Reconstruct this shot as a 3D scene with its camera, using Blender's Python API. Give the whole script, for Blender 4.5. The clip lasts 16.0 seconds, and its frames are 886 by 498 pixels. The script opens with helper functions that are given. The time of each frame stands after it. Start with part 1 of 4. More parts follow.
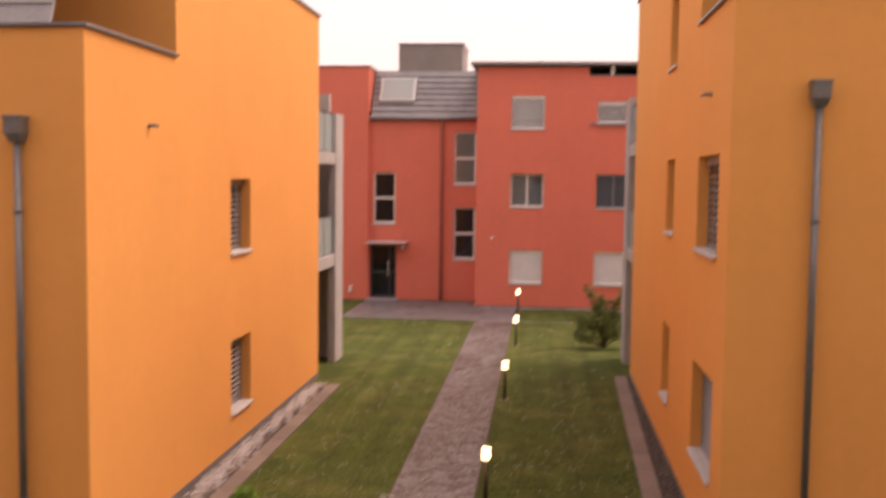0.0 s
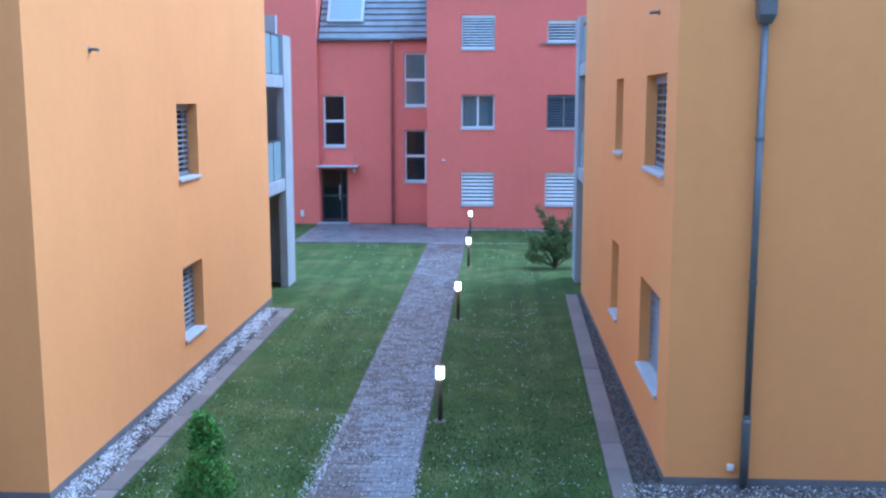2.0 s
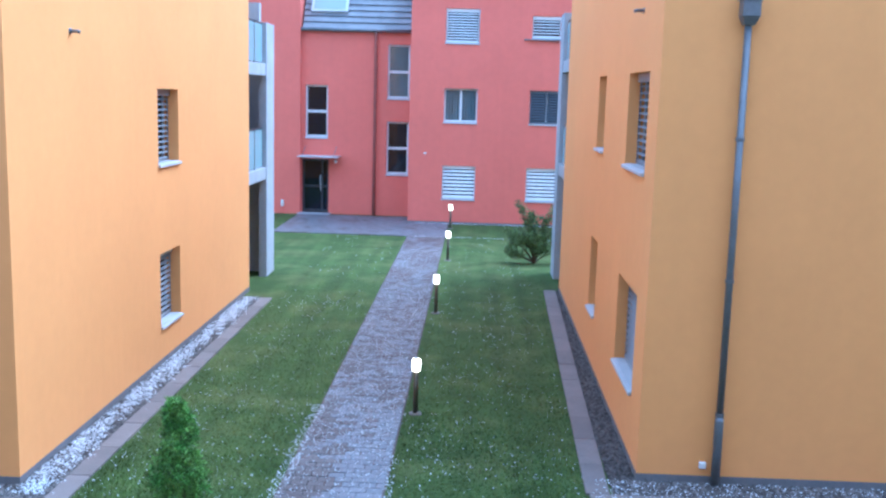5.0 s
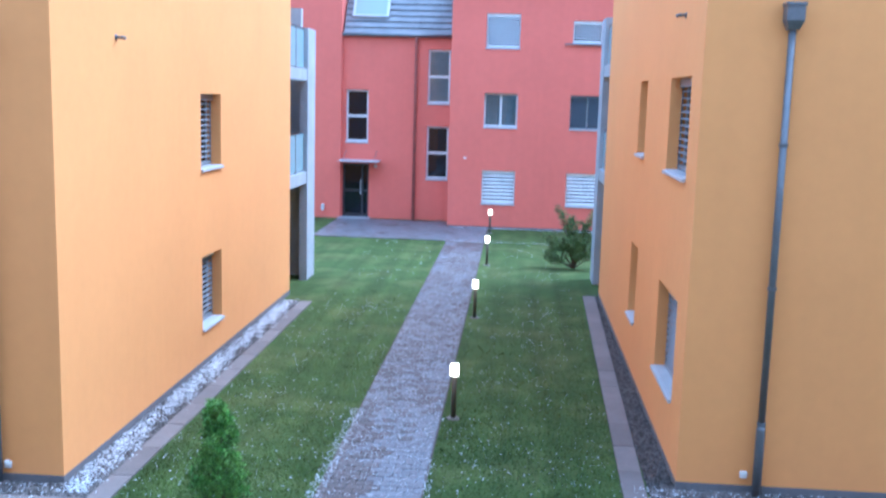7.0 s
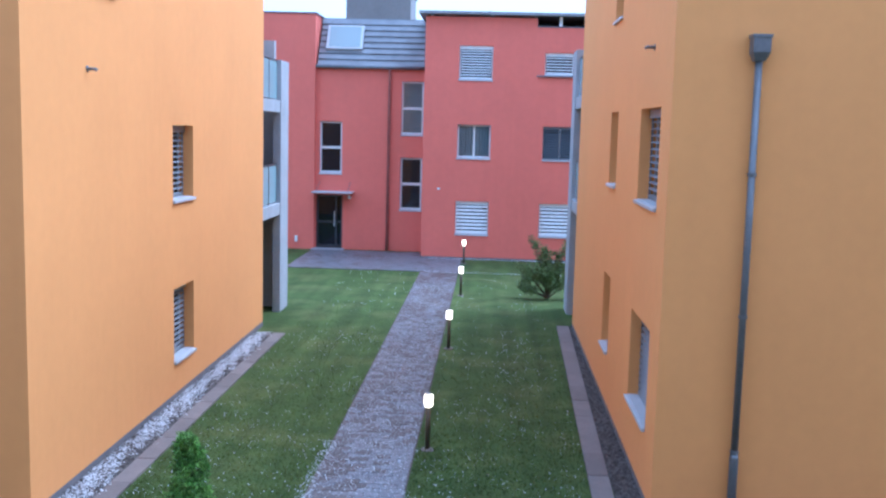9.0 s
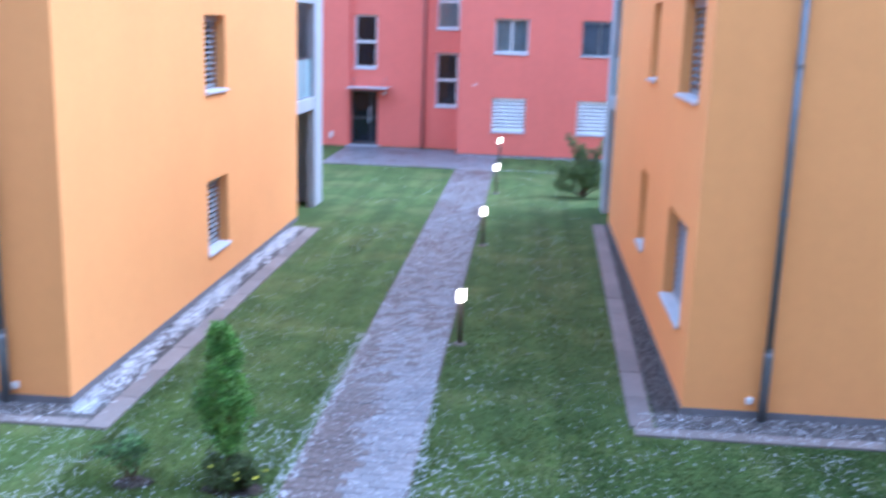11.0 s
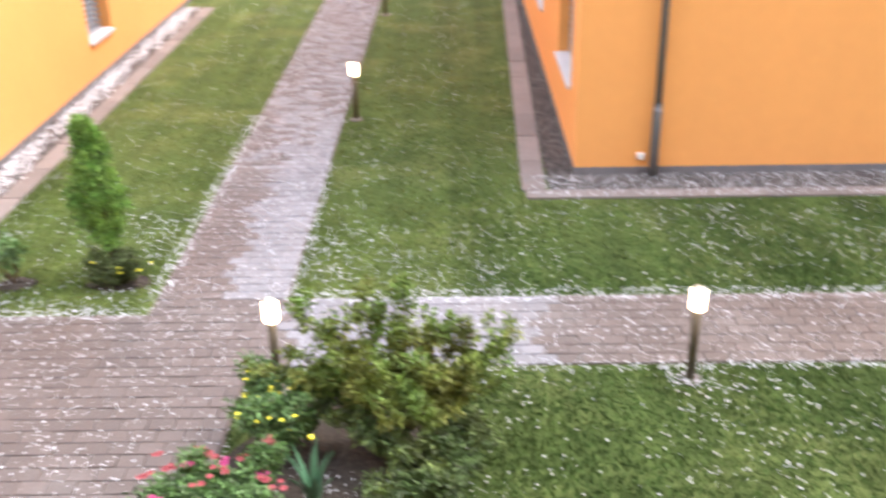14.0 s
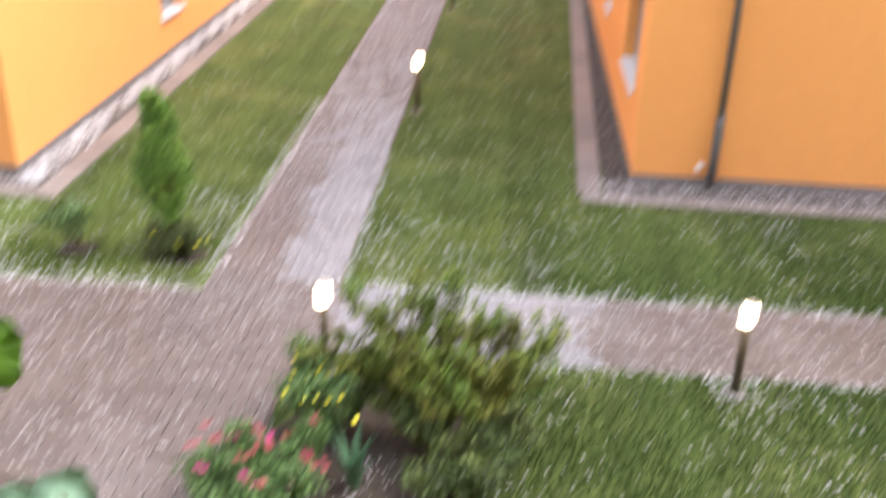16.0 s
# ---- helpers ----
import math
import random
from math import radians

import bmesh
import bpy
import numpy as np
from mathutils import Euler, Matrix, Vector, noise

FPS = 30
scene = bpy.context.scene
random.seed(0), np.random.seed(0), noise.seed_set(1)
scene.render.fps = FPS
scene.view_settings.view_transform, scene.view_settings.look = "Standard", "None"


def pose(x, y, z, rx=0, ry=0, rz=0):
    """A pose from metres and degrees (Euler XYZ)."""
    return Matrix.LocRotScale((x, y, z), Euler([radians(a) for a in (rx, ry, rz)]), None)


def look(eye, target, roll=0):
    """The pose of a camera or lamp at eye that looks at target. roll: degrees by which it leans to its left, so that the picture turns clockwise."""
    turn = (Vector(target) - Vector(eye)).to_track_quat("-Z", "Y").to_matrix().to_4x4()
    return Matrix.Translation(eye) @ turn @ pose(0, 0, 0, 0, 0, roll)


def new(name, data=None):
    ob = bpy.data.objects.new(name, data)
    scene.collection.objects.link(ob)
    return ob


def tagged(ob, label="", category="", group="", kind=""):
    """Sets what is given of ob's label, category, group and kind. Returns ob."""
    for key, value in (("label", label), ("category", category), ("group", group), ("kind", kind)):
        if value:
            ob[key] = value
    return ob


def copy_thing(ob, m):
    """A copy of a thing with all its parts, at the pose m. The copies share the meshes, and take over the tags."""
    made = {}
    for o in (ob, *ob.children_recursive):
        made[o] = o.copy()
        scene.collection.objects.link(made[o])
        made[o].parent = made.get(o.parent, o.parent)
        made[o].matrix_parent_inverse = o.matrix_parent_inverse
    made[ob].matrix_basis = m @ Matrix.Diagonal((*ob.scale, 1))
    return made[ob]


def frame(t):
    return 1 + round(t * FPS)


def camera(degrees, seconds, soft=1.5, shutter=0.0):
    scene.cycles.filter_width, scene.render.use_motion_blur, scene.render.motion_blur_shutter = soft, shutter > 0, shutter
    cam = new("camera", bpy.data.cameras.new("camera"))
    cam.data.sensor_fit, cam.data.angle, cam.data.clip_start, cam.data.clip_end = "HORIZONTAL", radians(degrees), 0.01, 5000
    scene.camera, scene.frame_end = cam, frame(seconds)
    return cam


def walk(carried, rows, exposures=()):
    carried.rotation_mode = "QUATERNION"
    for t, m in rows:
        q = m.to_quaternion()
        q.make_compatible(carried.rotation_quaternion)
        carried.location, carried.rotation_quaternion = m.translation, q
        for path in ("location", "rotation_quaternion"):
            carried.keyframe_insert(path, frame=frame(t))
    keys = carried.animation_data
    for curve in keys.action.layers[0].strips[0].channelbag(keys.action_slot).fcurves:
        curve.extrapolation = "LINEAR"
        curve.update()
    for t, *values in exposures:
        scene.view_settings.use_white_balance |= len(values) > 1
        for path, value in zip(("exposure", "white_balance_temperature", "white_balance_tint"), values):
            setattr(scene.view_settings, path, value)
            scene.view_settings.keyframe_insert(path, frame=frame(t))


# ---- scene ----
cam = camera(48.4, 16.0, soft=2.4, shutter=1.0)
PATH = [
    (0, (-0.117, -0.312, 4.745), (-0.318, 1.673, 4.602), 0.7),
    (0.1, (-0.11, -0.328, 4.742), (-0.326, 1.654, 4.581), 0.5),
    (0.4, (-0.09, -0.375, 4.731), (-0.309, 1.602, 4.526), -0.2),
    (0.5, (-0.084, -0.386, 4.73), (-0.308, 1.588, 4.493), -0.4),
    (0.6, (-0.078, -0.393, 4.732), (-0.28, 1.581, 4.481), -0.3),
    (0.9, (-0.063, -0.4, 4.744), (-0.202, 1.569, 4.419), 0.2),
    (1, (-0.062, -0.397, 4.746), (-0.196, 1.571, 4.412), 0.3),
    (1.1, (-0.064, -0.39, 4.746), (-0.184, 1.578, 4.412), 0.2),
    (1.5, (-0.083, -0.349, 4.739), (-0.192, 1.625, 4.435), -0.2),
    (2, (-0.09, -0.344, 4.743), (-0.194, 1.631, 4.445), 0.0),
    (2.5, (-0.086, -0.36, 4.724), (-0.192, 1.616, 4.433), 0.0),
    (3, (-0.084, -0.379, 4.728), (-0.181, 1.597, 4.44), 0.2),
    (3.5, (-0.072, -0.37, 4.727), (-0.136, 1.607, 4.432), 0.5),
    (4, (-0.063, -0.37, 4.731), (-0.109, 1.608, 4.437), 1.2),
    (6.5, (-0.126, -0.291, 4.715), (-0.241, 1.676, 4.376), 1.9),
    (7, (-0.083, -0.349, 4.735), (-0.225, 1.622, 4.432), 1.6),
    (7.5, (-0.071, -0.354, 4.734), (-0.19, 1.626, 4.481), 1.2),
    (8, (-0.073, -0.358, 4.735), (-0.171, 1.626, 4.508), 1.4),
    (10.4, (-0.025, -0.36, 4.65), (-0.11, 1.6, 4.256), 1.5),
    (10.467, (-0.024, -0.355, 4.646), (-0.1, 1.6011, 4.2362), 1.5),
    (10.5, (-0.024, -0.355, 4.646), (-0.109, 1.601, 4.235), 1.5),
    (10.533, (-0.024, -0.355, 4.646), (-0.1179, 1.5998, 4.234), 1.5),
    (10.6, (-0.028, -0.339, 4.641), (-0.112, 1.615, 4.222), 1.6),
    (10.9, (-0.05, -0.231, 4.624), (-0.188, 1.716, 4.187), 1.7),
    (10.967, (-0.042, -0.21, 4.624), (-0.1891, 1.736, 4.1863), 1.8),
    (11, (-0.042, -0.21, 4.624), (-0.199, 1.734, 4.183), 1.8),
    (11.033, (-0.042, -0.21, 4.624), (-0.209, 1.7328, 4.1796), 1.8),
    (11.1, (-0.02, -0.203, 4.628), (-0.212, 1.738, 4.186), 2.3),
    (11.4, (0.091, -0.225, 4.657), (-0.218, 1.704, 4.227), 3.9),
    (11.5, (0.13, -0.246, 4.672), (-0.179, 1.681, 4.235), 4.4),
    (11.6, (0.171, -0.285, 4.694), (-0.174, 1.634, 4.25), 4.1),
    (11.9, (0.301, -0.443, 4.775), (-0.026, 1.48, 4.333), 3.3),
    (11.967, (0.334, -0.455, 4.783), (0.0284, 1.4715, 4.3411), 3.0),
    (12, (0.334, -0.455, 4.783), (0.016, 1.471, 4.349), 3.0),
    (12.033, (0.334, -0.455, 4.783), (0.0035, 1.4709, 4.3568), 3.0),
    (12.1, (0.355, -0.423, 4.771), (0.07, 1.507, 4.329), 2.8),
    (12.4, (0.384, -0.203, 4.675), (0.159, 1.72, 4.175), 2.4),
    (12.5, (0.404, -0.15, 4.651), (0.172, 1.768, 4.131), 2.2),
    (12.6, (0.438, -0.124, 4.638), (0.207, 1.783, 4.084), 1.9),
    (12.9, (0.57, -0.109, 4.621), (0.385, 1.779, 3.988), 1.2),
    (13, (0.599, -0.102, 4.612), (0.438, 1.78, 3.955), 0.9),
    (13.1, (0.612, -0.088, 4.596), (0.488, 1.781, 3.895), 0.8),
    (13.4, (0.605, -0.04, 4.536), (0.573, 1.789, 3.729), 0.4),
    (13.467, (0.601, -0.026, 4.526), (0.5809, 1.7979, 3.7056), 0.3),
    (13.5, (0.601, -0.026, 4.526), (0.583, 1.794, 3.696), 0.3),
    (13.533, (0.601, -0.026, 4.526), (0.5851, 1.7893, 3.6868), 0.3),
    (13.6, (0.6, -0.013, 4.526), (0.586, 1.805, 3.692), 0.0),
    (13.9, (0.591, 0.023, 4.556), (0.559, 1.819, 3.677), -0.8),
    (13.967, (0.587, 0.032, 4.56), (0.5643, 1.8303, 3.6851), -1.1),
    (14, (0.587, 0.032, 4.56), (0.556, 1.832, 3.688), -1.1),
    (14.033, (0.587, 0.032, 4.56), (0.5477, 1.833, 3.6912), -1.1),
    (14.1, (0.581, 0.039, 4.555), (0.539, 1.845, 3.697), -0.9),
    (14.4, (0.559, 0.05, 4.521), (0.474, 1.863, 3.68), -0.1),
    (14.5, (0.555, 0.05, 4.515), (0.459, 1.863, 3.676), 0.1),
    (14.6, (0.556, 0.047, 4.516), (0.435, 1.856, 3.673), 0.1),
    (14.9, (0.57, 0.025, 4.535), (0.39, 1.83, 3.691), 0.0),
    (14.967, (0.569, 0.02, 4.538), (0.3973, 1.8246, 3.6931), -0.0),
    (15, (0.569, 0.02, 4.538), (0.39, 1.824, 3.693), -0.0),
    (15.033, (0.569, 0.02, 4.538), (0.3828, 1.8232, 3.6931), -0.0),
    (15.1, (0.562, 0.018, 4.535), (0.389, 1.823, 3.691), 0.5),
    (15.4, (0.525, 0.017, 4.518), (0.395, 1.821, 3.664), 1.9),
    (15.467, (0.518, 0.012, 4.519), (0.4033, 1.8141, 3.6593), 2.4),
    (15.5, (0.518, 0.012, 4.519), (0.394, 1.813, 3.657), 2.4),
    (15.533, (0.518, 0.012, 4.519), (0.3848, 1.8109, 3.6551), 2.4),
    (15.6, (0.516, 0.003, 4.528), (0.377, 1.792, 3.643), 2.3),
    (15.9, (0.524, -0.034, 4.577), (0.385, 1.751, 3.686), 1.9),
    (15.967, (0.527, -0.047, 4.593), (0.3932, 1.7364, 3.6978), 1.8),
    (16, (0.527, -0.047, 4.593), (0.403, 1.744, 3.711), 1.8),
]
EXPOSURES = [
    (0.0, 0.26, 10600, 40),
    (0.5, 0.22, 5400, 11),
    (1.0, 0.36, 4400, 7),
    (1.5, 0.47, 4200, 6),
    (2.0, 0.68, 4200, 5),
    (2.5, 0.93, 4200, 5),
    (3.5, 1.02, 4250, 4),
    (7.0, 1.08, 4380, 6),
    (7.5, 0.84, 4430, 6),
    (8.0, 0.45, 4700, 7),
    (10.3, 1.12, 4400, 13),
    (12.0, 1.22, 4950, 18),
    (12.5, 1.27, 5350, 24),
    (13.3, 1.46, 6800, 22),
    (14.0, 1.79, 6850, 17),
    (15.0, 1.66, 6750, 17),
    (16.0, 1.60, 7100, 18),
]
walk(cam, [(t, look(eye, target, roll)) for t, eye, target, roll in PATH], EXPOSURES)

# ---- sky, sun ----
world = bpy.data.worlds.new("overcast_sky")
scene.world = world
world.use_nodes = True
wn, wl = world.node_tree.nodes, world.node_tree.links
wn.clear()
sky = wn.new("ShaderNodeTexSky")
sky.sky_type = 'NISHITA'
sky.sun_disc = False
sky.sun_elevation = radians(53)
sky.sun_rotation = radians(60)
sky.dust_density = 6.0
sky_bg = wn.new("ShaderNodeBackground")
sky_bg.inputs["Strength"].default_value = 0.06
wl.new(sky.outputs["Color"], sky_bg.inputs["Color"])
# cloud deck: pale grey with soft, wide mottling
ctex = wn.new("ShaderNodeTexCoord")
cnoise = wn.new("ShaderNodeTexNoise")
cnoise.inputs["Scale"].default_value = 2.2
cnoise.inputs["Detail"].default_value = 4.0
cramp = wn.new("ShaderNodeValToRGB")
cramp.color_ramp.elements[0].position, cramp.color_ramp.elements[0].color = 0.3, (0.66, 0.78, 0.97, 1)
cramp.color_ramp.elements[1].position, cramp.color_ramp.elements[1].color = 0.7, (0.85, 0.92, 1.0, 1)
cloud_bg = wn.new("ShaderNodeBackground")
cloud_bg.inputs["Strength"].default_value = 0.95
wl.new(ctex.outputs["Generated"], cnoise.inputs["Vector"])
wl.new(cnoise.outputs["Fac"], cramp.inputs["Fac"])
wl.new(cramp.outputs["Color"], cloud_bg.inputs["Color"])
both = wn.new("ShaderNodeAddShader")
wout = wn.new("ShaderNodeOutputWorld")
wl.new(sky_bg.outputs[0], both.inputs[0])
wl.new(cloud_bg.outputs[0], both.inputs[1])
wl.new(both.outputs[0], wout.inputs["Surface"])

sun_data = bpy.data.lights.new("sun", 'SUN')
sun_data.energy = 1.55
sun_data.angle = radians(40)
sun_data.color = (1.0, 0.97, 0.94)
sun = new("sun", sun_data)
sun.matrix_world = look((20, 11, 31), (0, 0, 0))


# ---- materials ----
def mat(name, color, rough=0.8, metal=0.0, vary=0.0, scale=4.0, bump=0.0, bump_scale=60.0, spots=None, spot_scale=1.0,
        spot_at=0.55, piece=0.0, streak=0.0, trans=0.0, emit=0.0, spec=0.5, island=0.0, fine=None, mown=0.0):
    """A surface: colour varied at two scales, patches of a second colour, fine relief."""
    m = bpy.data.materials.new(name)
    m.use_nodes = True
    nt = m.node_tree
    n, l = nt.nodes, nt.links
    p = n["Principled BSDF"]
    p.inputs["Roughness"].default_value = rough
    p.inputs["Metallic"].default_value = metal
    p.inputs["Transmission Weight"].default_value = trans
    p.inputs["Specular IOR Level"].default_value = spec
    geo = n.new("ShaderNodeNewGeometry")

    def noise_at(s, detail=4.0, stretch=None):
        t = n.new("ShaderNodeTexNoise")
        t.inputs["Scale"].default_value = s
        t.inputs["Detail"].default_value = detail
        if stretch:
            mp = n.new("ShaderNodeMapping")
            mp.inputs["Scale"].default_value = stretch
            l.new(geo.outputs["Position"], mp.inputs["Vector"])
            l.new(mp.outputs["Vector"], t.inputs["Vector"])
        else:
            l.new(geo.outputs["Position"], t.inputs["Vector"])
        return t.outputs["Fac"]

    def ramp(fac, a, b):
        r = n.new("ShaderNodeMapRange")
        r.inputs["From Min"].default_value, r.inputs["From Max"].default_value = a, b
        l.new(fac, r.inputs["Value"])
        return r.outputs["Result"]

    def mix(fac, a, b, kind='MIX'):
        x = n.new("ShaderNodeMix")
        x.data_type, x.blend_type = 'RGBA', kind
        for sock, v in ((x.inputs[0], fac), (x.inputs[6], a), (x.inputs[7], b)):
            if hasattr(v, "is_output"):
                l.new(v, sock)
            else:
                sock.default_value = v if isinstance(v, float) else (*v[:3], 1)
        return x.outputs[2]

    col = n.new("ShaderNodeRGB")
    col.outputs[0].default_value = (*color, 1)
    out = col.outputs[0]
    if spots:
        out = mix(ramp(noise_at(spot_scale, 5.0), spot_at - 0.08, spot_at + 0.08), out, spots)
    if fine:
        out = mix(ramp(noise_at(fine[1], 3.0), 0.42, 0.62), out, fine[0])

    def shade(fac, amount):
        r = n.new("ShaderNodeMapRange")
        r.inputs["From Min"].default_value, r.inputs["From Max"].default_value = 0.25, 0.75
        r.inputs["To Min"].default_value, r.inputs["To Max"].default_value = 1 - amount, 1 + amount
        l.new(fac, r.inputs["Value"])
        v = n.new("ShaderNodeVectorMath")
        v.operation = 'SCALE'
        l.new(out, v.inputs[0])
        l.new(r.outputs["Result"], v.inputs["Scale"])
        return v.outputs[0]
    if vary:
        out = shade(noise_at(scale, 5.0), vary)
        out = shade(noise_at(scale * 9, 3.0), vary * 0.6)
    if streak:
        out = shade(noise_at(1.0, 4.0, (5.0, 5.0, 0.25)), streak)
    if mown:
        out = shade(noise_at(1.0, 2.0, (2.6, 0.07, 1.0)), mown)
    if piece:
        oi = n.new("ShaderNodeObjectInfo")
        out = shade(oi.outputs["Random"], piece)
    if island:
        out = shade(geo.outputs["Random Per Island"], island)
    l.new(out, p.inputs["Base Color"])
    if bump:
        b = n.new("ShaderNodeBump")
        b.inputs["Strength"].default_value = bump
        b.inputs["Distance"].default_value = 0.02
        l.new(noise_at(bump_scale, 4.0), b.inputs["Height"])
        l.new(b.outputs["Normal"], p.inputs["Normal"])
    if emit:
        p.inputs["Emission Color"].default_value = (1.0, 0.78, 0.5, 1)
        p.inputs["Emission Strength"].default_value = emit
    return m


ORANGE = mat("orange_render", (0.80, 0.37, 0.115), 0.9, vary=0.035, scale=0.6, bump=0.25, bump_scale=140, streak=0.010)
# unseen own house: colour chosen for the light it bounces
PALE = mat("unseen_wall_render", (0.41, 0.25, 0.14), 0.9, vary=0.06, scale=0.6, bump=0.25, bump_scale=120, streak=0.02)
RED = mat("red_render", (0.72, 0.185, 0.135), 0.9, vary=0.05, scale=0.5, bump=0.25, bump_scale=120, streak=0.018)
PLINTH = mat("grey_plinth", (0.16, 0.16, 0.17), 0.85, vary=0.15, scale=3, bump=0.3)
CONCRETE = mat("fair_concrete", (0.38, 0.40, 0.43), 0.85, vary=0.1, scale=1.5, bump=0.2, bump_scale=50, streak=0.07)
SILL = mat("pale_sill", (0.52, 0.54, 0.57), 0.45, vary=0.08, scale=4)
FRAME_W = mat("white_window_frame", (0.74, 0.75, 0.77), 0.4, vary=0.03)
FRAME_D = mat("dark_metal_frame", (0.06, 0.065, 0.075), 0.4, metal=0.3, vary=0.1)
BLIND = mat("aluminium_blind", (0.80, 0.83, 0.85), 0.45, metal=0.0, vary=0.05, scale=3)
BLIND_M = mat("blue_grey_blind", (0.38, 0.44, 0.49), 0.45, vary=0.06, scale=3)
BLIND_D = mat("grey_blind", (0.26, 0.29, 0.33), 0.4, metal=0.3, vary=0.08, scale=3)
GLASS = mat("window_glass", (0.012, 0.016, 0.026), 0.03, trans=0.3, spec=0.35)
GLASS_CLEAR = mat("clear_glass", (0.75, 0.82, 0.85), 0.03, trans=0.95, spec=0.6)
# opaque pale pane: the reflected sky is put into its colour
SKYLIGHT = mat("sky_reflecting_pane", (0.30, 0.36, 0.38), 0.12, spec=0.6)
BLIND_X = mat("dark_blue_grey_blind", (0.11, 0.13, 0.16), 0.45, metal=0.2, vary=0.08, scale=3)
GLASS_BAL = mat("frosted_balcony_glass", (0.36, 0.55, 0.60), 0.25, trans=0.25, vary=0.05)
# blue-grey cloth colour carries the sky's reflection in the panes
CURTAIN_SKY = mat("sky_tinted_curtain", (0.28, 0.38, 0.44), 0.9, vary=0.2, scale=6)
PIPE_RED = mat("weathered_reddish_pipe", (0.40, 0.15, 0.13), 0.5, metal=0.1, vary=0.15, scale=3)
ZINC = mat("zinc_sheet", (0.17, 0.182, 0.20), 0.42, metal=0.35, vary=0.18, scale=2.5, streak=0.08)
ROOF = mat("grey_roof_tile", (0.25, 0.265, 0.29), 0.45, vary=0.2, scale=2.0, bump=0.2, bump_scale=30)
METAL_BOX = mat("weathered_metal_cladding", (0.23, 0.22, 0.215), 0.6, metal=0.2, vary=0.1, scale=1.2)
WHITE_BOX = mat("white_plastic", (0.75, 0.75, 0.74), 0.5, vary=0.04)
POST = mat("bronze_lamp_post", (0.10, 0.085, 0.06), 0.45, metal=0.5, vary=0.12, scale=8)
GLOW = mat("lit_lamp_glass", (0.9, 0.85, 0.75), 0.3, emit=4.0)
LAMP_CAP = mat("lamp_cap", (0.45, 0.42, 0.36), 0.4, metal=0.4)
GRASS = mat("lawn", (0.064, 0.099, 0.027), 0.95, vary=0.22, scale=1.6, bump=0.6, bump_scale=60, spots=(0.088, 0.112, 0.036), spot_scale=0.8,
            spot_at=0.56, spec=0.2, mown=0.22)
# lusher green, also darkened for the shade beside the houses
BLADE_LUSH_SHADED = mat("lush_shaded_grass_blade", (0.040, 0.086, 0.020), 0.7, vary=0.3, scale=0.8, island=0.45, spots=(0.058, 0.104, 0.025), spot_scale=0.9, spot_at=0.58, spec=0.2, mown=0.22)
BLADE = mat("grass_blade", (0.112, 0.166, 0.040), 0.7, vary=0.35, scale=0.8, island=0.32, spots=(0.140, 0.172, 0.050), spot_scale=0.9, spot_at=0.58, spec=0.2, mown=0.22)
PAVERS = {}
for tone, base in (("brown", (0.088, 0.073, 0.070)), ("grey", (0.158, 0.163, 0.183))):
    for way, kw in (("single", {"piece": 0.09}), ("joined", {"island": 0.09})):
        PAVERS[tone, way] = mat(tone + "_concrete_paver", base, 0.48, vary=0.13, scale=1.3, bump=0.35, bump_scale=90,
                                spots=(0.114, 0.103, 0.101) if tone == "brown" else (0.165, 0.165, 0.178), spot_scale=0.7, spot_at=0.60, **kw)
JOINT = mat("joint_sand", (0.115, 0.094, 0.086), 0.95, vary=0.2, scale=5, bump=0.5)
SLAB = mat("edge_slab", (0.175, 0.155, 0.148), 0.85, vary=0.12, scale=2, bump=0.3, bump_scale=80, piece=0.12)
STONE = mat("pale_gravel", (0.125, 0.115, 0.112), 0.8, island=0.45, vary=0.1)
STONE_D = mat("dark_gravel", (0.085, 0.078, 0.075), 0.8, island=0.5, vary=0.1)
BED_D = mat("gravel_bed", (0.07, 0.065, 0.06), 0.95, vary=0.3, scale=8, bump=0.6)
# dark soil, taken darker still for the shadow between the shrubs
SOIL = mat("garden_soil", (0.026, 0.021, 0.016), 0.95, vary=0.35, scale=5, bump=1.0, bump_scale=40, fine=((0.048, 0.039, 0.031), 30.0))
HAIL = mat("hailstone", (0.66, 0.70, 0.75), 0.25, island=0.12, spec=0.6)
BARK = mat("bark", (0.085, 0.06, 0.042), 0.9, vary=0.3, scale=20, bump=0.6)
LEAF_CON = mat("conifer_leaf", (0.085, 0.21, 0.028), 0.65, island=0.5, vary=0.3, scale=6, spots=(0.14, 0.27, 0.042), spot_scale=5.0, spot_at=0.5)
LEAF_OLIVE = mat("olive_leaf", (0.135, 0.160, 0.026), 0.65, island=0.25, vary=0.28, scale=4, spots=(0.092, 0.180, 0.026), spot_scale=1.6, spot_at=0.52)
LEAF_LOW = mat("dark_low_leaf", (0.055, 0.085, 0.022), 0.65, island=0.4, vary=0.25, scale=6)
# leaf colour darkened for the shaded low part of the bush
LEAF_UNDER = mat("shaded_under_leaf", (0.048, 0.090, 0.022), 0.6, island=0.45, vary=0.25, scale=5, spots=(0.085, 0.125, 0.028), spot_scale=3.0, spot_at=0.56)
LEAF_FAR = mat("far_bush_leaf", (0.135, 0.195, 0.058), 0.6, island=0.5, vary=0.2, scale=4)
LEAF_DARK = mat("rose_leaf", (0.08, 0.17, 0.05), 0.5, island=0.5, vary=0.2, scale=5)
LEAF_TEAL = mat("bluish_leaf", (0.07, 0.17, 0.10), 0.5, island=0.3, vary=0.15, scale=5)
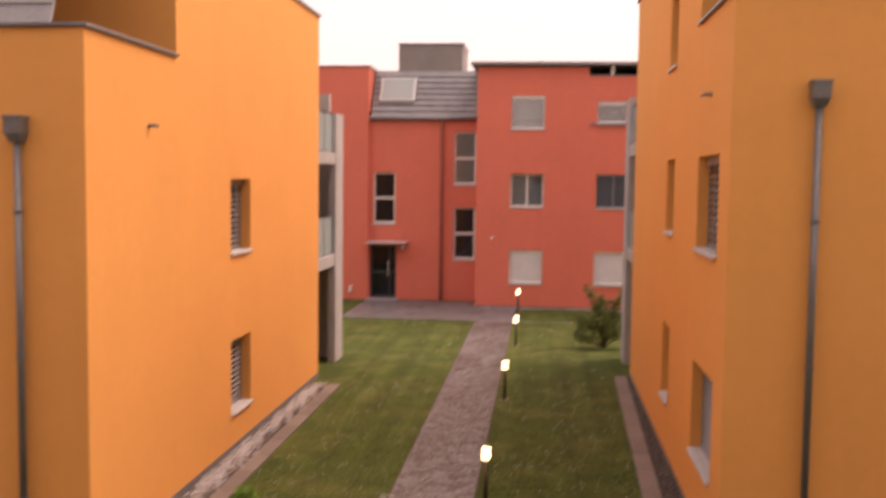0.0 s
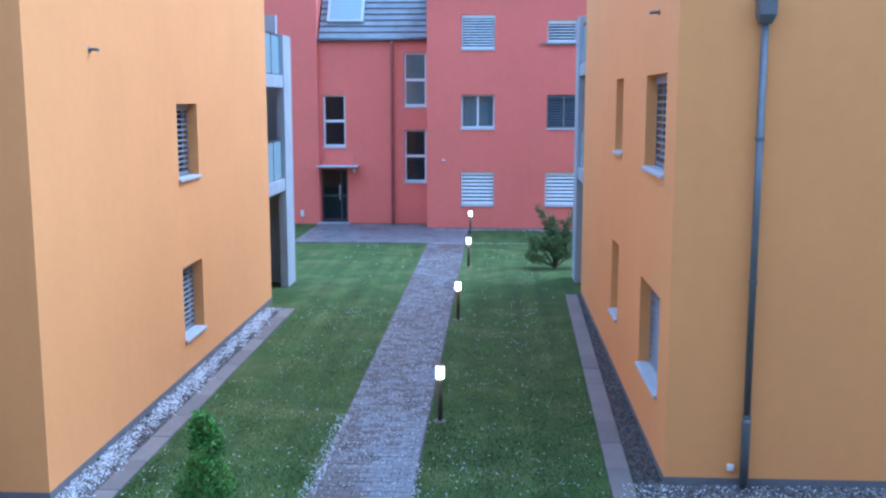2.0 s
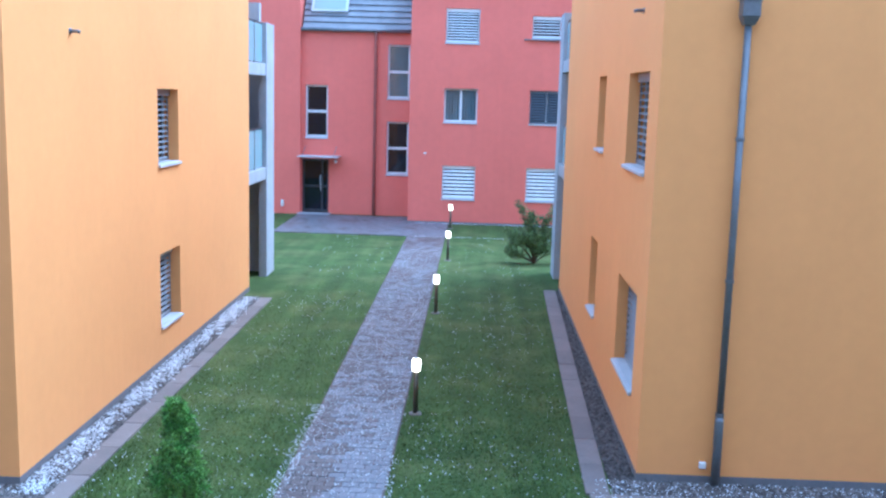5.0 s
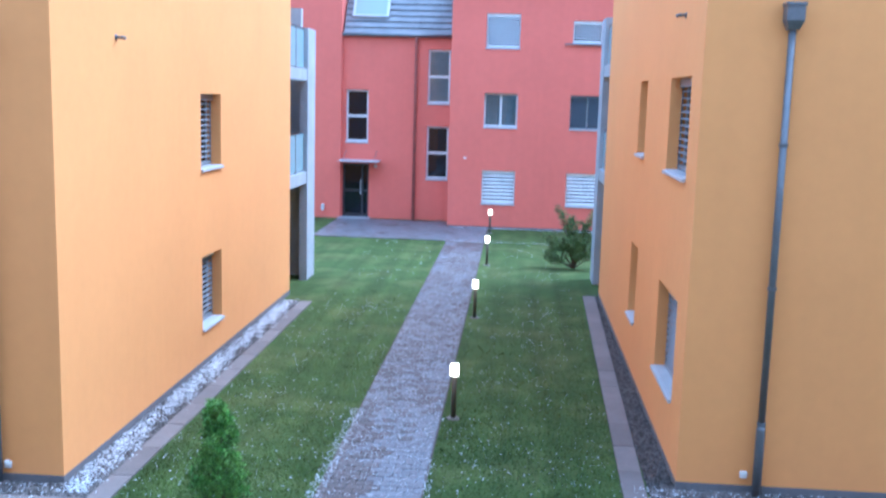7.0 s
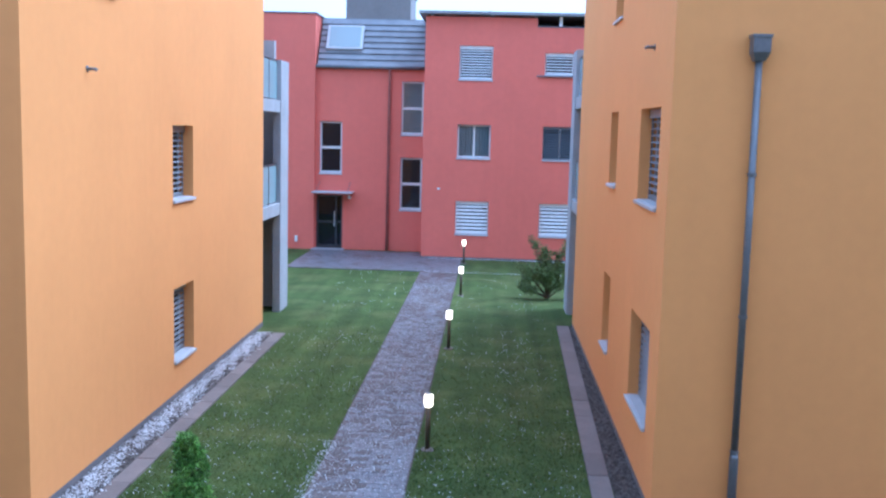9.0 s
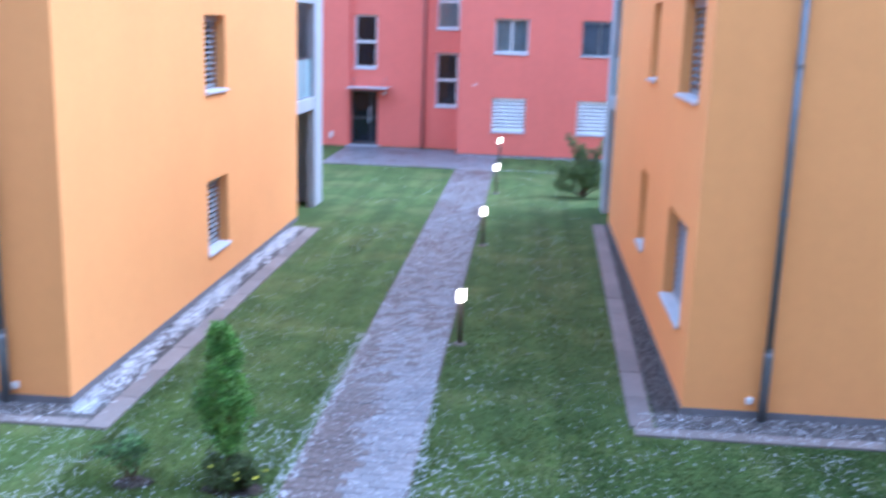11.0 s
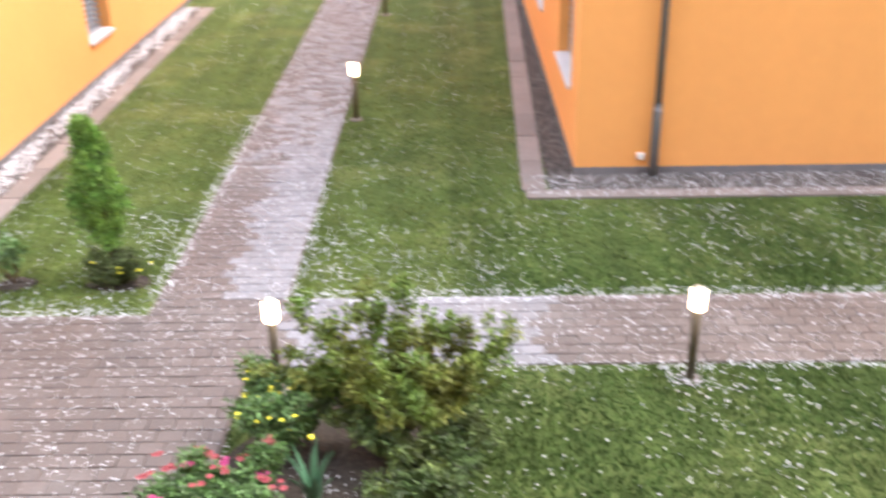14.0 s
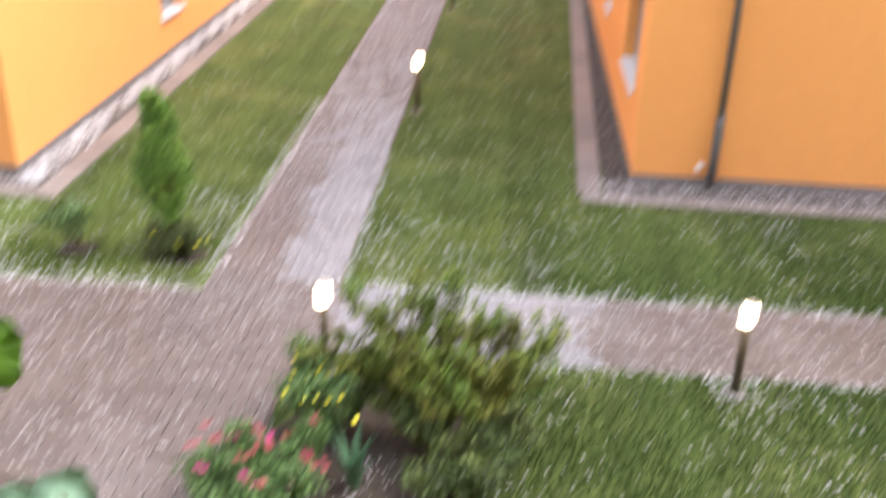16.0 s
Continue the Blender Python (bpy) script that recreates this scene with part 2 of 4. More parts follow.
LEAF_PALE = mat("pale_vine_leaf", (0.42, 0.72, 0.58), 0.5, vary=0.12, scale=20)
LEAF_VINE = mat("vine_leaf", (0.13, 0.34, 0.03), 0.45, vary=0.15, scale=20)
YELLOW = mat("yellow_petal", (0.80, 0.78, 0.06), 0.6, island=0.15)
PINK = mat("pink_petal", (0.42, 0.05, 0.19), 0.6, island=0.25)
CORAL = mat("coral_petal", (0.34, 0.070, 0.085), 0.6, island=0.25)
# near-black: shade deep in the loggias put into the wall colour
DARK = mat("recess_dark", (0.03, 0.03, 0.035), 0.9, vary=0.2)


# ---- building blocks ----
def part(name, bm, material, parent, label="", smooth=False):
    """Links a bmesh, built in world coordinates, as one mesh under a thing or a part."""
    me = bpy.data.meshes.new(name)
    bm.to_mesh(me)
    bm.free()
    me.materials.append(material)
    if smooth:
        for f in me.polygons:
            f.use_smooth = True
    ob = new(name, me)
    if parent is not None:
        ob.parent = parent
        ob.matrix_parent_inverse = Matrix.Translation(-Vector(parent.get("base", (0, 0, 0))))
    if label:
        tagged(ob, label)
    return ob


def thing(name, base, label, category, group="", kind=""):
    ob = new(name)
    ob.empty_display_size = 0.2
    ob.location = base
    ob["base"] = tuple(base)
    return tagged(ob, label, category, group, kind)


def box(bm, x0, x1, y0, y1, z0, z1, bevel=0.0):
    m = Matrix.Translation(((x0 + x1) / 2, (y0 + y1) / 2, (z0 + z1) / 2)) @ Matrix.Diagonal((abs(x1 - x0), abs(y1 - y0), abs(z1 - z0), 1))
    vs = bmesh.ops.create_cube(bm, size=1, matrix=m)["verts"]
    if bevel:
        es = list({e for v in vs for e in v.link_edges})
        bmesh.ops.bevel(bm, geom=es, offset=bevel, segments=2, affect='EDGES', profile=0.5)
    return bm


def B(*a):
    return box(bmesh.new(), *a)


def tube(bm, pts, radii, sides=8, caps=True):
    """A tube through points with a radius at each."""
    rings = []
    pts = [Vector(p) for p in pts]
    for i, p in enumerate(pts):
        d = (pts[min(i + 1, len(pts) - 1)] - pts[max(i - 1, 0)]).normalized()
        a = d.orthogonal().normalized()
        b = d.cross(a)
        rings.append([bm.verts.new(p + (a * math.cos(k * math.tau / sides) + b * math.sin(k * math.tau / sides)) * radii[i]) for k in range(sides)])
    for r, s in zip(rings, rings[1:]):
        best = min(range(sides), key=lambda o: sum((r[k].co - s[(k + o) % sides].co).length for k in range(sides)))
        for k in range(sides):
            bm.faces.new((r[k], r[(k + 1) % sides], s[(k + 1 + best) % sides], s[(k + best) % sides]))
    if caps:
        bm.faces.new(rings[0][::-1])
        bm.faces.new(rings[-1])
    return bm


def facade(axis, pos, inward, u0, u1, z0, z1, thick, holes=()):
    """A wall slab with openings through it. axis: the wall's normal; pos: its outer face; inward: +1 or -1 along the axis; holes: (u0, u1, z0, z1)."""
    bm = bmesh.new()
    us = sorted({u0, u1, *[v for h in holes for v in h[:2]]})
    zs = sorted({z0, z1, *[v for h in holes for v in h[2:]]})
    verts = {}

    def P(u, z, d):
        key = (u, z, d)
        if key not in verts:
            a = pos + inward * d
            verts[key] = bm.verts.new((a, u, z) if axis == "x" else (u, a, z))
        return verts[key]

    def solid(i, j):
        if not (0 <= i < len(us) - 1 and 0 <= j < len(zs) - 1):
            return False
        cu, cz = (us[i] + us[i + 1]) / 2, (zs[j] + zs[j + 1]) / 2
        return not any(h[0] < cu < h[1] and h[2] < cz < h[3] for h in holes)
    for i in range(len(us) - 1):
        for j in range(len(zs) - 1):
            if not solid(i, j):
                continue
            a, b, c, d = us[i], us[i + 1], zs[j], zs[j + 1]
            bm.faces.new((P(a, c, 0), P(b, c, 0), P(b, d, 0), P(a, d, 0)))
            bm.faces.new((P(a, d, thick), P(b, d, thick), P(b, c, thick), P(a, c, thick)))
            for (di, dj, p, q) in ((-1, 0, (a, c), (a, d)), (1, 0, (b, c), (b, d)), (0, -1, (a, c), (b, c)), (0, 1, (a, d), (b, d))):
                if not solid(i + di, j + dj):
                    bm.faces.new((P(*p, 0), P(*q, 0), P(*q, thick), P(*p, thick)))
    bmesh.ops.recalc_face_normals(bm, faces=bm.faces)
    return bm


def window(house, axis, pos, inward, u0, u1, z0, z1, depth=0.19, frame=None, blind=None, closed=1.0, mullions=(), bars=(), sill_out=0.05, curtain=False, fw=0.05, tilt=0.026, pitch=0.09):
    """A window unit in an opening: frame (the part), pane, sill, blind. mullions and bars: shares of the width and height."""
    frame = frame or FRAME_W

    def bx(bm, ua, ub, da, db, za, zb, bev=0.0):
        a, b = sorted((pos + inward * da, pos + inward * db))
        return box(bm, a, b, ua, ub, za, zb, bev) if axis == "x" else box(bm, ua, ub, a, b, za, zb, bev)
    g = 0.003
    d0, d1 = depth + 0.06, depth + 0.12
    zb = z0 + 0.03
    f = bmesh.new()
    bx(f, u0 + g, u0 + fw, d0, d1, zb, z1 - g)
    bx(f, u1 - fw, u1 - g, d0, d1, zb, z1 - g)
    bx(f, u0 + fw, u1 - fw, d0, d1, zb, zb + fw)
    bx(f, u0 + fw, u1 - fw, d0, d1, z1 - fw, z1 - g)
    for s in mullions:
        c = u0 + (u1 - u0) * s
        bx(f, c - fw * 0.6, c + fw * 0.6, d0 - 0.01, d1, zb + fw, z1 - fw)
    for s in bars:
        c = z0 + (z1 - z0) * s
        bx(f, u0 + fw, u1 - fw, d0 - 0.01, d1, c - fw * 0.7, c + fw * 0.7)
    w = part("window", f, frame, house)
    part("pane", bx(bmesh.new(), u0 + fw * 0.6, u1 - fw * 0.6, d0 + 0.02, d0 + 0.032, zb + fw * 0.6, z1 - fw * 0.6), GLASS_CLEAR if curtain else GLASS, w).visible_shadow = False
    part("sill", bx(bmesh.new(), u0 - 0.02, u1 + 0.02, -sill_out, -0.004, z0 - 0.035, z0 + 0.012, 0.006), SILL, w, "pale grey metal sill")
    part("sill_board", bx(bmesh.new(), u0 + g, u1 - g, -0.004, d1, z0 + 0.003, z0 + 0.024), SILL, w)
    # pleated sheet behind clear glass, tinted to imitate reflected sky
    if curtain:
        bm = bmesh.new()
        n = 40
        prev = None
        for i in range(n + 1):
            u = u0 + (u1 - u0) * i / n
            d = d1 + 0.035 + 0.02 * math.sin(i * 1.9) + 0.01 * math.sin(i * 0.7)
            a = pos + inward * d
            cur = [bm.verts.new((a, u, z) if axis == "x" else (u, a, z)) for z in (z0 + 0.05, z1)]
            if prev:
                bm.faces.new((prev[0], cur[0], cur[1], prev[1]))
            prev = cur
        bmesh.ops.solidify(bm, geom=bm.faces[:], thickness=0.004)
        part("curtain", bm, CURTAIN_SKY, w)
    if blind:
        bm = bmesh.new()
        bx(bm, u0 + 0.01, u1 - 0.01, depth - 0.05, depth + 0.03, z1 - 0.12, z1 - 0.005)
        low = z1 - 0.12 - (z1 - 0.12 - z0 - 0.05) * closed
        n = max(1, int((z1 - 0.12 - low) / pitch))
        for i in range(n):
            z = z1 - 0.12 - (i + 0.6) * (z1 - 0.12 - low) / n
            # a slightly bowed, tilted slat
            vs = []
            for (dd, zz) in ((depth - 0.028, z - tilt), (depth - 0.01, z - tilt * 0.1), (depth + 0.012, z + tilt * 0.75), (depth + 0.018, z + tilt)):
                a = pos + inward * dd
                vs.append([bm.verts.new((a, u, zz) if axis == "x" else (u, a, zz)) for u in (u0 + 0.025, u1 - 0.025)])
            for r, s in zip(vs, vs[1:]):
                bm.faces.new((r[0], r[1], s[1], s[0]))
        for u in (u0 + 0.012, u1 - 0.024):
            bx(bm, u, u + 0.012, depth - 0.012, depth + 0.012, z0 + 0.03, z1 - 0.12)
        bx(bm, u0 + 0.025, u1 - 0.025, depth - 0.02, depth + 0.02, low - 0.015, low + 0.012)
        tagged(part("blind", bm, blind, w, "slatted external blind, lowered"), kind="stuff")
    return w


def downpipe(house, x, y, z_top, r=0.043):
    """Rainwater pipe on a wall that faces -y, with its hopper, brackets and lower sleeve."""
    c = y - r - 0.035
    bm = tube(bmesh.new(), [(x, c, 0.9), (x, c, z_top - 0.2)], [r, r], 14)
    pipe = part("downpipe", bm, ZINC, house, "grey zinc rainwater pipe", True)
    bm = bmesh.new()
    w = 0.10
    lo = [bm.verts.new((x + a * 0.06, c + b * 0.06, z_top - 0.30)) for a, b in ((-1, -1), (1, -1), (1, 1), (-1, 1))]
    mi = [bm.verts.new((x + a * w, c - 0.02 + b * 0.10, z_top - 0.20)) for a, b in ((-1, -1), (1, -1), (1, 1), (-1, 1))]
    hi = [bm.verts.new((x + a * w, c - 0.02 + b * 0.10, z_top)) for a, b in ((-1, -1), (1, -1), (1, 1), (-1, 1))]
    for r0, r1 in ((lo, mi), (mi, hi)):
        for k in range(4):
            bm.faces.new((r0[k], r0[(k + 1) % 4], r1[(k + 1) % 4], r1[k]))
    bm.faces.new(lo[::-1])
    bm.faces.new(hi)
    box(bm, x - w - 0.012, x + w + 0.012, c - 0.132, c + 0.092, z_top - 0.035, z_top + 0.004, 0.004)
    part("hopper", bm, ZINC, pipe)
    bm = tube(bmesh.new(), [(x, c, 0.02), (x, c, 0.85), (x, c, 0.9)], [r + 0.012, r + 0.012, r + 0.004], 14)
    part("sleeve", bm, ZINC, pipe, "", True)
    for z in (0.93, 2.6, 4.3):
        if z < z_top - 0.4:
            bm = tube(bmesh.new(), [(x, c, z - 0.02), (x, c, z + 0.02)], [r + 0.01, r + 0.01], 14)
            box(bm, x - 0.012, x + 0.012, c, y - 0.002, z - 0.012, z + 0.012)
            part("bracket", bm, ZINC, pipe)


def spout(house, x, y, z, nx):
    """Small overflow pipe that sticks out of a side wall."""
    bm = tube(bmesh.new(), [(x - nx * 0.05, y, z), (x + nx * 0.10, y, z), (x + nx * 0.13, y, z - 0.015)], [0.022, 0.022, 0.022], 10)
    tube(bm, [(x + nx * 0.001, y, z), (x + nx * 0.008, y, z)], [0.045, 0.045], 12)
    part("overflow_spout", bm, ZINC, house, "short grey overflow pipe", True)


def outlet(house, x, y, z):
    bm = B(x - 0.045, x + 0.045, y - 0.045, y - 0.002, z - 0.045, z + 0.045, 0.012)
    box(bm, x - 0.03, x + 0.03, y - 0.054, y - 0.044, z - 0.03, z + 0.03, 0.004)
    part("outdoor_socket", bm, WHITE_BOX, house, "white weatherproof socket box")

# ---- the ground ----
PX0, PX1 = -2.32, -1.07          # main path
CY0, CY1, CYL = 7.15, 8.35, 8.07  # cross path, and its far edge beside the plaza
LX, LY0, LY1 = -5.37, 10.6, 22.43     # left building's side wall
RX, RY0, RY1 = 2.04, 11.5, 23.6       # right building's side wall

bm = bmesh.new()
rings = [-400, -60, -20, 0, 12, 24, 36, 60, 120, 500]
grid = [[bm.verts.new((x, y, 0 if max(abs(x), abs(y)) < 100 else -0.5)) for x in (-500, -120, -40, -12, 0, 12, 40, 120, 500)] for y in rings]
for r, s in zip(grid, grid[1:]):
    for k in range(len(r) - 1):
        bm.faces.new((r[k], r[k + 1], s[k + 1], s[k]))
tagged(part("ground", bm, GRASS, None), "wide green lawn, damp and mown short", "lawn", "", "structure")


def orange_house(side):
    """Apartment house of three storeys; side -1: its gable faces +x, side +1: it faces -x."""
    left = side < 0
    X, Y0, Y1 = (LX, LY0, LY1) if left else (RX, RY0, RY1)
    inn = side                      # inward along x
    far = X + inn * 13.0
    ZL, ZH = (6.42, 8.43) if left else (6.93, 8.9)
    YA = 13.45 if left else 14.02   # attic wall
    h = thing("apartment_building", (X + inn * 6.5, (Y0 + Y1) / 2, 0), "orange rendered apartment building with grey zinc trim", "building", "apartment buildings")
    if left:
        side_holes = [(15.90, 17.02, 3.42, 4.69), (15.90, 17.02, 0.66, 1.92)]
        front_holes = [(-7.95, -6.57, 3.44, 4.72), (-7.95, -6.57, 0.70, 1.97)]
    else:
        side_holes = [(12.22, 13.90, 3.80, 5.09), (12.22, 13.90, 0.93, 2.23), (16.42, 17.40, 3.85, 5.11), (16.50, 17.45, 0.98, 2.28), (16.42, 17.40, 6.66, 7.9)]
        front_holes = []
    T = 0.38
    # the gable wall, lower in front of the attic wall
    low = [q for q in side_holes if q[1] < YA]
    high = [q for q in side_holes if q[1] >= YA]
    part("wall", facade("x", X, inn, Y0, YA, 0, ZL, T, low), ORANGE, h)
    part("wall", facade("x", X, inn, YA, Y1, 0, ZH, T, high), ORANGE, h)
    fx = sorted((X + inn * T, far))
    part("wall", facade("y", Y0, 1, fx[0], fx[1], 0, ZL, T, front_holes), ORANGE, h)
    part("wall", facade("y", YA, 1, fx[0], fx[1], ZL - 0.3, ZH, T), ORANGE, h)
    part("wall", facade("y", Y1, -1, fx[0], fx[1], 0, ZH, T), ORANGE, h)
    part("wall", facade("x", far, -inn, Y0 + T, Y1 - T, 0, ZL, T), ORANGE, h)
    # roofs and copings
    part("roof", B(min(X + inn * 0.1, far), max(X + inn * 0.1, far), YA + 0.1, Y1 - 0.1, ZH + 0.002, ZH + 0.05), ROOF, h)
    c = bmesh.new()
    a, b = sorted((X - inn * 0.05, X + inn * 0.42))
    box(c, a, b, YA - 0.05, Y1 + 0.05, ZH + 0.004, ZH + 0.06, 0.008)
    part("coping", c, ZINC, h, "grey zinc wall coping")
    c = bmesh.new()
    box(c, a, b, Y0 - 0.05, YA - 0.002, ZL + 0.004, ZL + 0.05, 0.008)
    part("coping", c, ZINC, h, "grey zinc wall coping")
    c = bmesh.new()
    a2, b2 = sorted((X + inn * 0.425, far))
    box(c, a2, b2, Y0 - 0.06, Y0 + 0.40, ZL + 0.004, ZL + 0.05, 0.008)
    part("coping", c, ZINC, h, "grey zinc eaves trim")
    # steep tiled roof behind the front eaves
    rows = 9
    deck = part("roof", B(a2, b2, Y0 + 0.9, YA - 0.003, ZL + 2.15, ZL + 2.2), ROOF, h, "steep dark grey roof of slatted courses")
    for i in range(rows):
        bm = bmesh.new()
        z0, z1 = ZL + 0.05 + i * 0.24, ZL + 0.05 + (i + 1) * 0.24
        y0, y1 = Y0 + 0.05 + i * 0.09, Y0 + 0.05 + (i + 1) * 0.09
        vs = [bm.verts.new(p) for p in ((a2, y0 - 0.03, z0), (b2, y0 - 0.03, z0), (b2, y1, z1 + 0.02), (a2, y1, z1 + 0.02),
                                        (a2, y0 + 0.03, z0), (b2, y0 + 0.03, z0), (b2, y1 + 0.03, z1), (a2, y1 + 0.03, z1))]
        for q in ((0, 1, 2, 3), (7, 6, 5, 4), (4, 5, 1, 0), (1, 5, 6, 2), (2, 6, 7, 3), (3, 7, 4, 0)):
            bm.faces.new([vs[k] for k in q])
        part("tile_course", bm, ROOF, deck)
    # plinth, 3 mm proud
    for (ax, pos, dirn, u0, u1) in (("x", X - inn * 0.006, inn, Y0 - 0.006, Y1), ("y", Y0 - 0.006, 1, min(X, far), max(X, far))):
        p0, p1 = sorted((pos, pos + dirn * 0.005))
        part("plinth", B(p0, p1, u0, u1, 0.0, 0.11) if ax == "x" else B(u0, u1, p0, p1, 0.0, 0.11), PLINTH, h, "dark grey plinth strip")
    for q in side_holes:
        narrow = (not left) and q[0] > 15
        window(h, "x", X, inn, *q, depth=0.19 if left else 0.17, blind=None if narrow else BLIND_D, tilt=0.014, mullions=() if narrow else (0.5,), frame=FRAME_W)
    for q in front_holes:
        window(h, "y", Y0, 1, *q, depth=0.10, blind=BLIND_M, mullions=(0.5,))
    if left:
        downpipe(h, -6.15, Y0, 5.40)
        outlet(h, -6.05, Y0, 0.23)
        spout(h, X, 12.45, 5.40, 1)
    else:
        downpipe(h, 3.0, Y0, 5.91)
        outlet(h, 2.845, Y0, 0.255)
        spout(h, X, 12.95, 5.88, -1)
    # loggia tower at the far end
    L0, L1 = Y1 + 0.002, Y1 + (2.75 if left else 2.6)
    fl = (2.50, 5.06) if left else (2.75, 5.35)
    dp = 1.9                     # depth of the loggia
    out = X - inn * 0.02

    def bx(d0, d1, y0, y1, z0, z1, bev=0.0):
        a, b = sorted((out + inn * d0, out + inn * d1))
        return B(a, b, y0, y1, z0, z1, bev)
    top = 6.35 if left else 6.85
    part("pillar", bx(0, 0.20, L1 - 0.92, L1, 0, top, 0.006), CONCRETE, h, "pale concrete loggia pillar")
    part("end_wall", bx(0.203, dp, L1 - 0.20, L1, 0, top), CONCRETE, h)
    # back of the loggia, its shade painted in near-black
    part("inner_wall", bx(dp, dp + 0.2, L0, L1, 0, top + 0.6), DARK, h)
    part("inner_wall", bx(0.25, dp, L1 - 0.6, L1 - 0.4, top + 0.002, top + 0.5), CONCRETE, h)
    for z in fl:
        part("balcony_slab", bx(0.02, dp, L0, L1 - 0.924, z, z + 0.30, 0.006), CONCRETE, h, "pale concrete balcony slab")
        n = 2
        wd = (L1 - 0.95 - L0 - 0.03) / n
        for k in range(n):
            y0 = L0 + 0.03 + k * wd
            g = part("balustrade", bx(0.10, 0.115, y0 + 0.015, y0 + wd - 0.015, z + 0.33, z + 1.24), GLASS_BAL, h, "pale blue frosted glass balustrade panel")
            part("post", bx(0.09, 0.125, y0 - 0.012, y0 + 0.012, z + 0.302, z + 1.26), FRAME_D, g)
        part("handrail", bx(0.085, 0.13, L0 + 0.02, L1 - 0.93, z + 1.262, z + 1.29, 0.005), FRAME_D, h)
    return h


def red_house():
    YB, YR, YW = 35.84, 37.68, 37.48      # right block, stair recess, left block
    XA, XC = -6.88, -2.58
    h = thing("apartment_building", (-2, 42, 0), "red rendered apartment building with flat and tiled roofs", "building", "apartment buildings")
    T = 0.36
    ZT = 8.80
    wins = [(-1.34, -0.12, 0.92, 2.15), (-1.34, -0.12, 3.72, 4.95), (-1.34, -0.12, 6.56, 7.78),
            (1.74, 3.02, 0.92, 2.14), (1.77, 3.02, 3.73, 4.95), (1.76, 2.80, 6.79, 7.58)]
    part("wall", facade("y", YB, 1, XC, 9.0, 0, 8.48, T, wins), RED, h)
    part("wall", B(XC, 1.45, YB + 0.002, YB + T, 8.482, ZT), RED, h)
    part("wall", facade("x", XC, 1, YB + T, 46.0, 0, ZT, T), RED, h)
    part("wall", facade("x", 9.0, -1, YB + T, 46.0, 0, 8.48, T), RED, h)
    stairs = [(-6.72, -5.85, 2.95, 4.96), (-3.58, -2.73, 4.50, 6.54), (-3.58, -2.73, 1.60, 3.64), (-6.84, -5.80, 0.0, 2.12)]
    part("wall", facade("y", YR, 1, XA, XC - 0.003, 0, 7.02, T, stairs), RED, h)
    part("wall", facade("y", YW, 1, -16.0, XA, 0, 8.98, T), RED, h)
    part("wall", facade("x", XA, -1, YW + T, 46.0, 0, 8.98, T), RED, h)
    part("wall", facade("y", 46.0, -1, -16.0, 9.0, 0, 8.4, T), RED, h)
    part("coping", B(-16.0, XA + 0.05, YW - 0.05, YW + 0.42, 8.984, 9.04, 0.008), ZINC, h, "thin grey metal coping")
    part("coping", B(XA - 0.3, XA + 0.05, YW + 0.424, 46.0, 8.984, 9.04, 0.008), ZINC, h)
    # flat roof with a thin projecting edge, raised over the terrace
    part("roof", B(XC - 0.24, 9.3, YB - 0.30, 46.0, ZT + 0.06, ZT + 0.17, 0.01), ROOF, h, "thin dark flat roof with projecting edge")
    part("roof", B(-16, XA - 0.3, YW + 0.45, 46.0, 8.7, 8.8), ROOF, h)
    for x in (-2.35, -0.2, 1.35):
        part("roof_bracket", B(x - 0.04, x + 0.04, YB - 0.2, YB + 0.3, ZT + 0.002, ZT + 0.058), ZINC, h)
    for x in (2.28, 4.4, 6.6):
        part("roof_post", B(x - 0.06, x + 0.06, YB + 0.06, YB + 0.18, 8.484, ZT + 0.058), FRAME_W, h, "pale steel roof post")
    part("coping", B(1.452, 9.0, YB - 0.04, YB + 0.40, 8.484, 8.52, 0.006), ZINC, h)
    # near-black panel behind the gap below the raised roof
    part("roof_upstand", B(1.6, 9.0, YB + 2.2, YB + 2.4, 8.4, ZT + 0.05), DARK, h)
    # sloping tiled roof over the stairs
    rows, zr, yr = 8, 0.235, 0.16
    roof = part("roof", B(XA + 0.002, XC - 0.002, YR + rows * yr - 0.12, 46.0, 8.6, 8.98), ROOF, h, "sloping roof of dark grey tile courses")
    for i in range(rows):
        bm = bmesh.new()
        z0, z1 = 7.10 + i * zr, 7.10 + (i + 1) * zr
        y0, y1 = YR - 0.10 + i * yr, YR - 0.10 + (i + 1) * yr
        vs = [bm.verts.new(p) for p in ((XA + 0.06, y0 - 0.03, z0 - 0.03), (XC - 0.02, y0 - 0.03, z0 - 0.03), (XC - 0.02, y1, z1), (XA + 0.06, y1, z1),
                                        (XA + 0.06, y0 + 0.02, z0 - 0.06), (XC - 0.02, y0 + 0.02, z0 - 0.06), (XC - 0.02, y1 + 0.05, z1 - 0.03), (XA + 0.06, y1 + 0.05, z1 - 0.03))]
        for q in ((0, 1, 2, 3), (7, 6, 5, 4), (4, 5, 1, 0), (1, 5, 6, 2), (2, 6, 7, 3), (3, 7, 4, 0)):
            bm.faces.new([vs[k] for k in q])
        part("tile_course", bm, ROOF, roof)
    # thin dark strips stand in for the shadow gaps between courses
    for i in range(1, rows):
        y0, z0 = YR - 0.10 + i * yr, 7.10 + i * zr
        part("batten", B(XA + 0.06, XC - 0.02, y0 - 0.055, y0 - 0.034, z0 - 0.035, z0 - 0.004), FRAME_D, roof)
